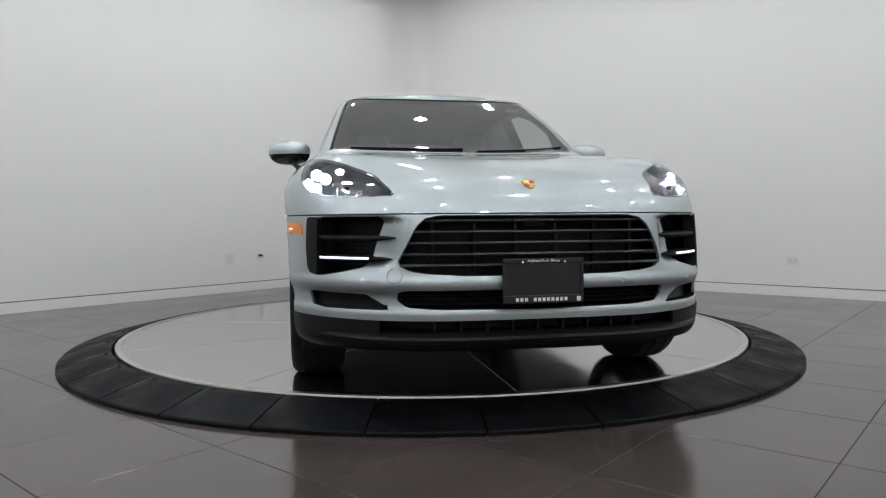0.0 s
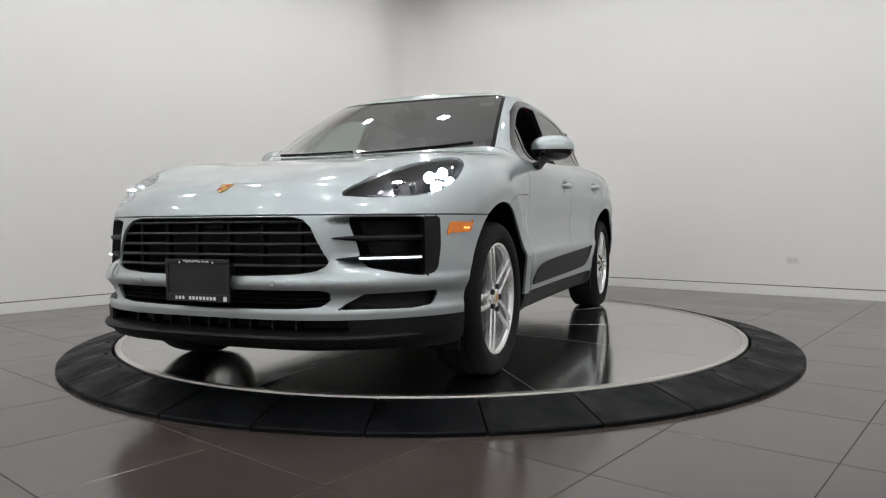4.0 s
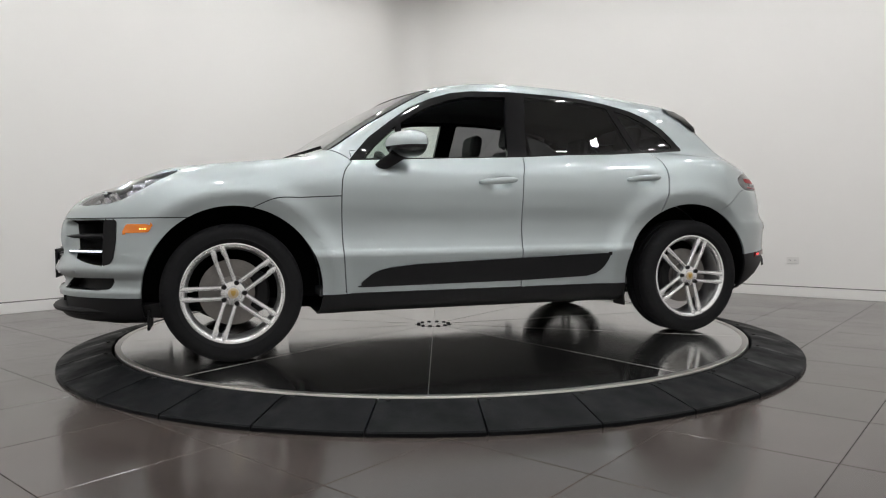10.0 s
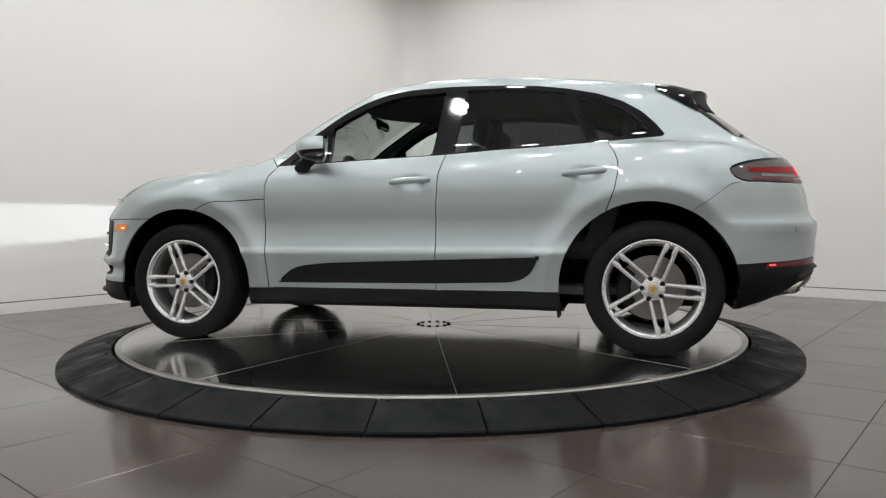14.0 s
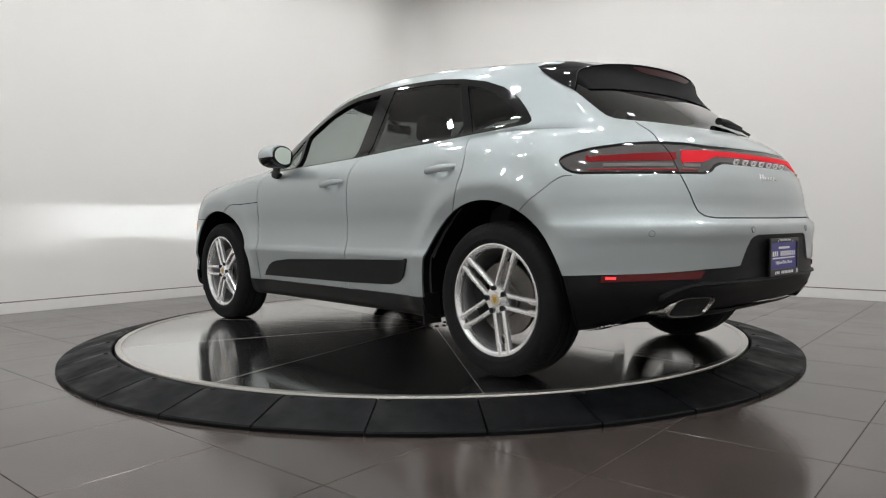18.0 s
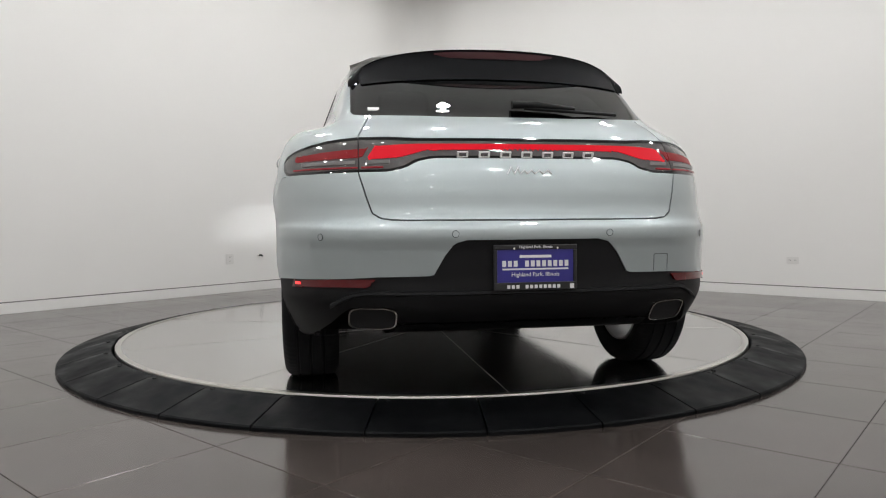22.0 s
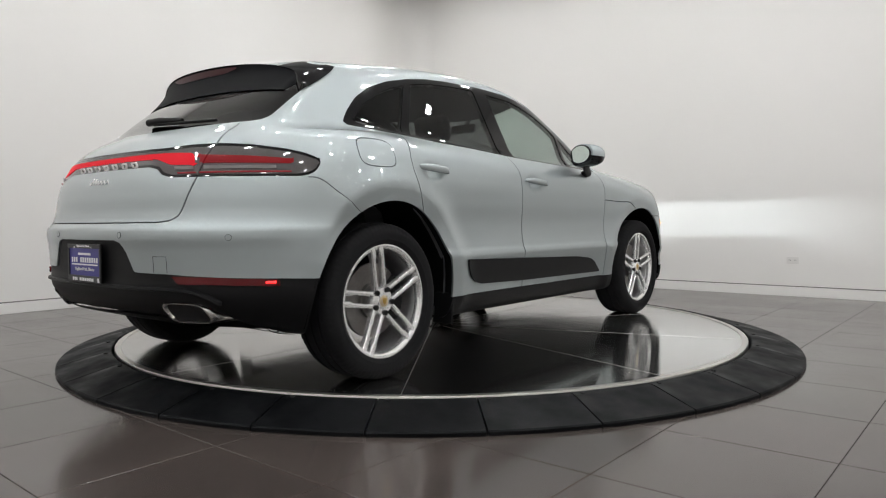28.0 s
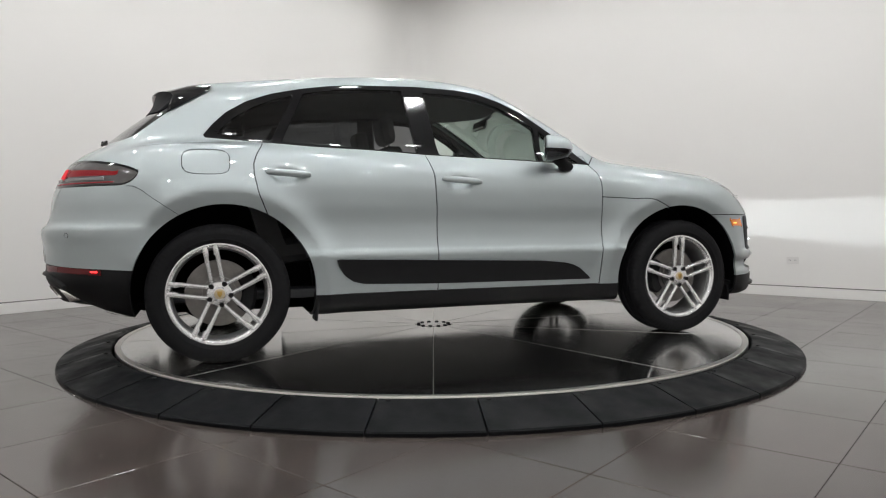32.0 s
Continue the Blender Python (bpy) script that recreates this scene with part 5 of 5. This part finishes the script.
            part("sensor_ring", lathe("sensor_ring", [(0.0, 0.0115), (0.0018, 0.0115), (0.0018, 0.0132), (0.0, 0.0132)], 28, "z"), DARK, car).matrix_basis = m
    # roof spoiler: an arched blade, silver on top, gloss black at its flanks, hollow and black below
    flank = ((-1.455, 1.472), (-1.482, 1.438), (-1.545, 1.398), (-1.632, 1.346), (-1.690, 1.318))

    def edge(phi):
        c, d = math.cos(phi), math.sin(phi)
        y = 0.610 * math.copysign(abs(c) ** 0.62, c)
        z = 1.322 + 0.153 * abs(d) ** 0.54
        return Vector((-1.800 + 0.150 * min(abs(y) / 0.58, 1.0) ** 2 - 0.035 * min(max((1.44 - z) / 0.12, 0), 1), y, z))

    rows = []
    for i in range(61):
        phi = math.pi * i / 60
        te = edge(phi)
        a, sg = abs(te.y), math.copysign(1, te.y)
        w = min(max((a - 0.50) / 0.105, 0), 1) * 4
        j = min(int(w), 3)
        x, z = (flank[j][e] + (flank[j + 1][e] - flank[j][e]) * (w - j) for e in (0, 1))
        if w == 0:
            root = on_skin(x=-1.47, y=a)
            root = Vector((-1.47, te.y, root.z + 0.003))
        else:
            root = Vector((x, sg * max(min(on_skin(x=x, z=min(z, 1.44)).y, 0.66), a) + sg * 0.008, z))
        mid = root.lerp(te, 0.5) + Vector((0, 0.020 * sg * min(w, 1), 0.008 * (1 - min(w, 1))))
        gy = te.y * 0.965
        g = tail_x(abs(gy), 1.340 - 0.018 * (a / 0.6) ** 2)
        g = Vector((g.x - 0.004, gy, g.z))
        inn = (Vector((-1.62, 0, 1.38)) - te).normalized()
        lip = te + inn * 0.010
        deep = lip.lerp(g, 0.45) + Vector((0.016 * math.sin(phi) ** 0.6, 0, 0.004))
        rows.append((root, mid, te, lip, lip.lerp(deep, 0.5) + Vector((0.004, 0, 0.0)), deep, deep.lerp(g, 0.6) + Vector((0.003, 0, 0)), g))

    def sheet(name, lo, hi, c0, c1):
        n = c1 - c0
        v = [rows[i][c] for i in range(lo, hi + 1) for c in range(c0, c1 + 1)]
        f = []
        for i in range(hi - lo):
            for c in range(n):
                k = i * (n + 1) + c
                f.append((k, k + 1, k + n + 2, k + n + 1))
        return mesh_of(name, v, f, sharp=50)

    first = next(i for i in range(61) if abs(rows[i][2].y) < 0.50)
    sp = part("roof_spoiler", sheet("roof_spoiler", first, 60 - first, 0, 2), PAINT, car, "silver roof spoiler")
    part("spoiler_cheek", sheet("spoiler_cheek", 0, first, 0, 2), GLOSSBLACK, sp, "gloss black spoiler cheek")
    part("spoiler_cheek", sheet("spoiler_cheek", 60 - first, 60, 0, 2), GLOSSBLACK, sp, "gloss black spoiler cheek")
    part("spoiler_edge", sheet("spoiler_edge", 0, 60, 2, 3), GLOSSBLACK, sp)
    part("spoiler_underside", sheet("spoiler_underside", 0, 60, 3, 7), SHADEDBLACK, sp, "black hollow spoiler underside")
    rings = []
    for i in range(21):
        y = -0.27 + 0.54 * i / 20
        te = edge(math.acos(math.copysign(abs(y / 0.610) ** (1 / 0.62), y)))
        h = 0.024 * (1 - (y / 0.29) ** 4) + 0.004
        rings.append([(te.x + 0.003, y, te.z - 0.010), (te.x + 0.007, y, te.z - 0.010 - h), (te.x + 0.030, y, te.z - 0.010 - h), (te.x + 0.030, y, te.z - 0.010)])
    part("high_brake_lamp", bar_loft("high_brake_lamp", rings, 30), MAROON, sp, "red high brake lamp")
    # rear wiper parked across the window
    def on_glass(y, z, out):
        p = tail_x(abs(y), z)
        n = skin_normal(p)
        return Vector((p.x + n.x * out, y, p.z + n.z * out))
    part("rear_wiper", tube("rear_wiper", [on_glass(0.00, 1.178, 0.020), on_glass(-0.10, 1.178, 0.022), on_glass(-0.27, 1.168, 0.018)], [0.017, 0.015, 0.009], 10), BLACK, car, "black rear wiper arm")
    part("wiper_blade", tube("wiper_blade", [on_glass(-0.05, 1.170, 0.012), on_glass(-0.27, 1.160, 0.012), on_glass(-0.47, 1.158, 0.012)], 0.007, 8), BLACK, car, "black wiper blade")


rear_end()


# ---- mirrors, handles, wipers ----
MIRROR = material("mirror_glass", (0.85, 0.86, 0.86), 0.03, metal=1.0)


def door_mirror(s):
    bm = bmesh.new()
    bmesh.ops.create_uvsphere(bm, u_segments=40, v_segments=24, radius=1)
    for v in bm.verts:
        x, y, z = v.co
        e = lambda q, k: math.copysign(abs(q) ** k, q)
        v.co = Vector((0.120 * e(x, 0.85), 0.124 * e(y, 0.8), 0.074 * e(z, 0.85)))
        if v.co.x < -0.030:
            v.co.x = -0.030 + (v.co.x + 0.030) * 0.12
        v.co.z -= 0.03 * v.co.x
    me = bpy.data.meshes.new("whole")
    bm.to_mesh(me)
    out = []
    for keep_top in (True, False):
        b = bmesh.new()
        b.from_mesh(me)
        bmesh.ops.bisect_plane(b, geom=b.verts[:] + b.edges[:] + b.faces[:], plane_co=(0, 0, -0.010), plane_no=(0.05, 0, 1), clear_inner=keep_top, clear_outer=not keep_top)
        m2 = bpy.data.meshes.new("shell")
        b.to_mesh(m2)
        b.free()
        out.append(smooth(m2, 60))
    bm.free()
    at = pose(0.430, 0.958 * s, 1.148, 0, 0, 26 * s)
    cap = part("door_mirror", out[0], PAINT, car, "silver door mirror with black base")
    cap.matrix_basis = at
    part("mirror_base", out[1], GLOSSBLACK, cap, "gloss black mirror base").scale = (0.985, 0.985, 1)
    bezel = bmesh.new()
    cylinder(bezel, 0.5, 0.004, Matrix.Translation((-0.0385, 0, 0.006)) @ Matrix.Rotation(radians(90), 4, "Y") @ Matrix.Diagonal((0.126, 0.226, 1, 1)), 40)
    part("mirror_bezel", bezel, BLACK, cap, "black mirror bezel")
    glass = bmesh.new()
    cylinder(glass, 0.5, 0.004, Matrix.Translation((-0.0415, 0, 0.006)) @ Matrix.Rotation(radians(90), 4, "Y") @ Matrix.Diagonal((0.110, 0.202, 1, 1)), 36)
    part("mirror_glass", glass, MIRROR, cap, "mirror glass")
    p0 = on_skin(x=0.575, z=1.035)
    rings = []
    for (x, y, z), w, h in (((0.560, p0.y - 0.02, 1.030), 0.048, 0.024), ((0.550, p0.y + 0.030, 1.044), 0.046, 0.026), ((0.505, 0.925, 1.074), 0.048, 0.028), ((0.462, 0.952, 1.105), 0.058, 0.030)):
        rings.append([(x + w * math.cos(a), s * y, z + h * math.sin(a)) for a in (2 * math.pi * i / 14 for i in range(14))])
    part("mirror_arm", bar_loft("mirror_arm", rings, 50), BLACK, car, "black mirror arm")


def door_handle(s, xc, zc):
    rings = []
    n = 16
    for i in range(n + 1):
        u = -1 + 2 * i / n
        x = xc + 0.120 * u
        p = on_skin(x=x, z=zc + 0.02)
        base = min(on_skin(x=xc - 0.12, z=zc).y, on_skin(x=xc + 0.12, z=zc).y)
        out = base + 0.004 + 0.034 * (1 - abs(u) ** 3)
        h = 0.0185 * (1 - 0.55 * abs(u) ** 4)
        t = 0.010 * (1 - 0.4 * abs(u) ** 4)
        rings.append([(x, s * (out + t * math.cos(a)), zc + 0.008 * u * (-1 if xc else 1) + h * math.sin(a)) for a in (2 * math.pi * j / 12 for j in range(12))])
    part("door_handle", bar_loft("door_handle", rings, 60), PAINT, car, "silver bar door handle")


for S in (1, -1):
    door_mirror(S)
    door_handle(S, -0.116, 0.954)
    door_handle(S, -1.092, 0.980)


def screen_wipers():
    for y0, y1 in ((0.05, 0.62), (-0.62, -0.02)):
        pts = []
        for i in range(7):
            y = y0 + (y1 - y0) * i / 6
            x = 1.100 - 0.52 * y * y - 0.006 * i
            p = on_skin(x=x, y=abs(y))
            pts.append((x, y, p.z + 0.002))
        part("screen_wiper", tube("screen_wiper", pts, 0.0045, 8), BLACK, car, "black windscreen wiper")


screen_wipers()


# ---- cabin ----
def cabin():
    part("cabin_floor", boxed((2.6, 1.5, 0.05), (-0.4, 0, 0.33), 0.01), CABIN, car, "dark cabin carpet")
    rings = []
    for y in np.linspace(-0.76, 0.76, 13):
        hood = 0.045 * math.exp(-((y - 0.37) / 0.16) ** 2)
        drop = 0.05 * (abs(y) / 0.76) ** 4
        rings.append([(1.02 - 0.35 * y * y, y, 1.03 - drop), (0.85 - 0.2 * y * y, y, 1.065 - drop), (0.66, y, 1.055 + hood - drop), (0.56, y, 1.02 + hood - drop), (0.54, y, 0.94), (0.62, y, 0.70), (0.9, y, 0.60)])
    part("dashboard", bar_loft("dashboard", rings, 35), CABIN, car, "black soft dashboard")
    wheel_c = Vector((0.40, 0.37, 0.985))
    t = Matrix.Translation(wheel_c) @ Matrix.Rotation(radians(-66), 4, "Y")
    ring = [t @ Vector((0.182 * math.cos(a), 0.182 * math.sin(a), 0)) for a in (2 * math.pi * i / 40 for i in range(40))]
    sw = part("steering_wheel", tube("steering_wheel", ring, 0.015, 10, True), LEATHER, car, "black steering wheel")
    for a in (0, 180, 270):
        r = radians(a + 90)
        part("wheel_spoke", tube("wheel_spoke", [t @ Vector((0.05 * math.cos(r), 0.05 * math.sin(r), -0.01)), t @ Vector((0.178 * math.cos(r), 0.178 * math.sin(r), 0))], 0.012, 8), CABIN, sw)
    part("airbag_cover", boxed((0.14, 0.15, 0.05), (0, 0, 0), 0.02, t), CABIN, sw)
    part("steering_column", tube("steering_column", [wheel_c, (0.62, 0.37, 0.90)], 0.035, 12), CABIN, sw)

    def seat(x, y, w):
        cushion = part("seat", boxed((0.50, w, 0.16), (x, y, 0.58), 0.05, Matrix.Rotation(radians(-6), 4, "Y")), LEATHER, car, "black leather seat")
        rings = []
        for z, dx, k, th in ((0.56, 0.0, 1.0, 0.16), (0.75, -0.06, 1.02, 0.15), (0.95, -0.12, 0.98, 0.14), (1.10, -0.165, 0.86, 0.11), (1.18, -0.185, 0.62, 0.08)):
            c, h = x - 0.20 + dx, w * k / 2
            rings.append([(c - th / 2, y - h, z), (c + th * 0.35, y - h, z), (c + th / 2, y - h * 0.8, z), (c + th * 0.3, y, z), (c + th / 2, y + h * 0.8, z), (c + th * 0.35, y + h, z), (c - th / 2, y + h, z), (c - th * 0.65, y, z)])
        part("backrest", bar_loft("backrest", rings, 50), LEATHER, cushion)
        part("headrest", boxed((0.09, 0.25, 0.17), (x - 0.415, y, 1.285), 0.04, Matrix.Rotation(radians(-10), 4, "Y")), LEATHER, cushion)
        for d in (-0.05, 0.05):
            part("headrest_post", tube("headrest_post", [(x - 0.39, y + d, 1.15), (x - 0.405, y + d, 1.24)], 0.007, 8), CHROME, cushion)
    seat(-0.02, 0.37, 0.50)
    seat(-0.02, -0.37, 0.50)
    seat(-0.92, 0.36, 0.48)
    seat(-0.92, -0.36, 0.48)
    part("parcel_shelf", boxed((0.5, 1.16, 0.02), (-1.58, 0, 1.06), 0.005), CABIN, car, "dark parcel shelf")
    mr = part("inner_mirror", boxed((0.03, 0.22, 0.065), (0.36, 0, 1.40), 0.014, Matrix.Rotation(radians(12), 4, "Y")), GLOSSBLACK, car, "black inner mirror")
    part("mirror_stalk", tube("mirror_stalk", [(0.36, 0, 1.42), (0.44, 0, 1.475)], 0.014, 8), CABIN, mr)
    part("screen_sticker", boxed((0.004, 0.09, 0.035), (0.268, 0.50, 1.462), 0.001, Matrix.Rotation(radians(62), 4, "Y")), WHITE, car, "white paper sticker")
    part("window_sticker", boxed((0.004, 0.05, 0.02), tail_x(0.55, 1.185) + Vector((-0.002, 0, 0.001)), 0.001, Matrix.Rotation(radians(45), 4, "Y")), WHITE, car, "white paper sticker")


cabin()


# ---- sockets on the walls ----
SOCKET = material("white_socket_plastic", (0.72, 0.71, 0.69), 0.35)


def wall_sockets():
    o = thing("wall_socket", "white double power socket plate on the wall", "socket", "wall sockets")
    part("cover_plate", boxed((0.006, 0.115, 0.070), (-0.003, 0, 0), 0.002), SOCKET, o)
    for y in (-0.026, 0.026):
        f = part("outlet_face", boxed((0.003, 0.034, 0.028), (-0.0072, y, 0), 0.001), SOCKET, o)
        for d in (-0.006, 0.006):
            part("slot", boxed((0.002, 0.003, 0.009), (-0.0092, y + d, 0.002)), DARK, f)
    o.matrix_basis = GRID @ Matrix.Translation((U1, -1.384, 0.369))
    p = thing("wall_plate", "white square data socket plate on the wall", "socket", "wall sockets")
    part("cover_plate", boxed((0.100, 0.006, 0.115), (0, -0.003, 0), 0.002), SOCKET, p)
    for z in (-0.022, 0.022):
        f = part("outlet_face", boxed((0.030, 0.003, 0.030), (0, -0.0072, z), 0.001), SOCKET, p)
        for d in (-0.006, 0.006):
            part("slot", boxed((0.003, 0.002, 0.009), (d, -0.0092, z)), DARK, f)
    p.matrix_basis = GRID @ Matrix.Translation((0.824, V1, 0.383))
    q = thing("wall_cable_outlet", "small chrome cable outlet with a dark stub on the wall", "cable outlet")
    part("outlet_rose", cylinder(bmesh.new(), 0.024, 0.008, Matrix.Translation((0, -0.004, 0)) @ Matrix.Rotation(radians(90), 4, "X"), 24), SOCKET, q)
    part("cable_stub", tube("cable_stub", [(0, -0.008, 0), (0.0, -0.045, 0.004), (0.012, -0.06, -0.012)], 0.010, 10), DARK, q, "dark cable stub")
    q.matrix_basis = GRID @ Matrix.Translation((1.221, V1, 0.411))


wall_sockets()


# ---- floor tiles ----
def floor_tiles():
    half = PITCH / 2 - 0.0014
    b = 0.0012
    v, f = [], []
    for k, z in ((half, -0.006), (half, -b), (half - b, 0.0)):
        v += [(-k, -k, z), (k, -k, z), (k, k, z), (-k, k, z)]
    for r in (0, 4):
        for i in range(4):
            j = (i + 1) % 4
            f.append((r + i, r + j, r + 4 + j, r + 4 + i))
    f.append((8, 9, 10, 11))
    me = mesh_of("tile", v, f)
    me.materials.append(TILE)
    rest_v, rest_f = [], []
    iu0, iu1 = int((U0 - UO) / PITCH) - 1, int((U1 - UO) / PITCH) + 1
    iv0, iv1 = int((V0 - VO) / PITCH) - 1, int((V1 - VO) / PITCH) + 1
    for i in range(iu0, iu1 + 1):
        for j in range(iv0, iv1 + 1):
            u, w = UO + (i + 0.5) * PITCH, VO + (j + 0.5) * PITCH
            lo_u, hi_u, lo_w, hi_w = u - half, u + half, w - half, w + half
            if lo_u > U1 or lo_w > V1 or hi_u < U0 or hi_w < V0:
                continue
            m = GRID @ Matrix.Translation((u, w, 0))
            c = m.translation
            if math.hypot(c.x, c.y) < 1.55:
                continue
            whole = hi_u < U1 and hi_w < V1
            if whole and u > -4.7 and w > -4.7:
                t = part("tile", me, TILE, FLOOR)
                t.matrix_basis = Matrix.Translation((u, w, 0))
            else:
                k = len(rest_v)
                a0, a1, b0, b1 = max(lo_u, U0), min(hi_u, U1), max(lo_w, V0), min(hi_w, V1)
                rest_v += [(a0, b0, 0), (a1, b0, 0), (a1, b1, 0), (a0, b1, 0)]
                rest_f.append((k, k + 1, k + 2, k + 3))
    r = part("cut_tiles", mesh_of("cut_tiles", rest_v, rest_f), TILE, FLOOR)
    r["kind"] = "stuff"


floor_tiles()


# ---- motion: the deck and the car on it turn together at a steady pace ----
def motions():
    turn = [(0.0, -79.8), (1.5, -92.2), (3.5, -109.2), (6.0, -130.2), (9.0, -154.6), (12.0, -179.0), (15.0, -203.4), (18.0, -228.0), (21.0, -252.75),
            (24.0, -277.2), (26.0, -293.7), (28.0, -310.0), (30.0, -326.1), (32.0, -342.1)]
    rows = [(t, pose(0, 0, DECK, 0, 0, a)) for t, a in turn]
    walk(car, rows)
    walk(DISC, rows)


motions()
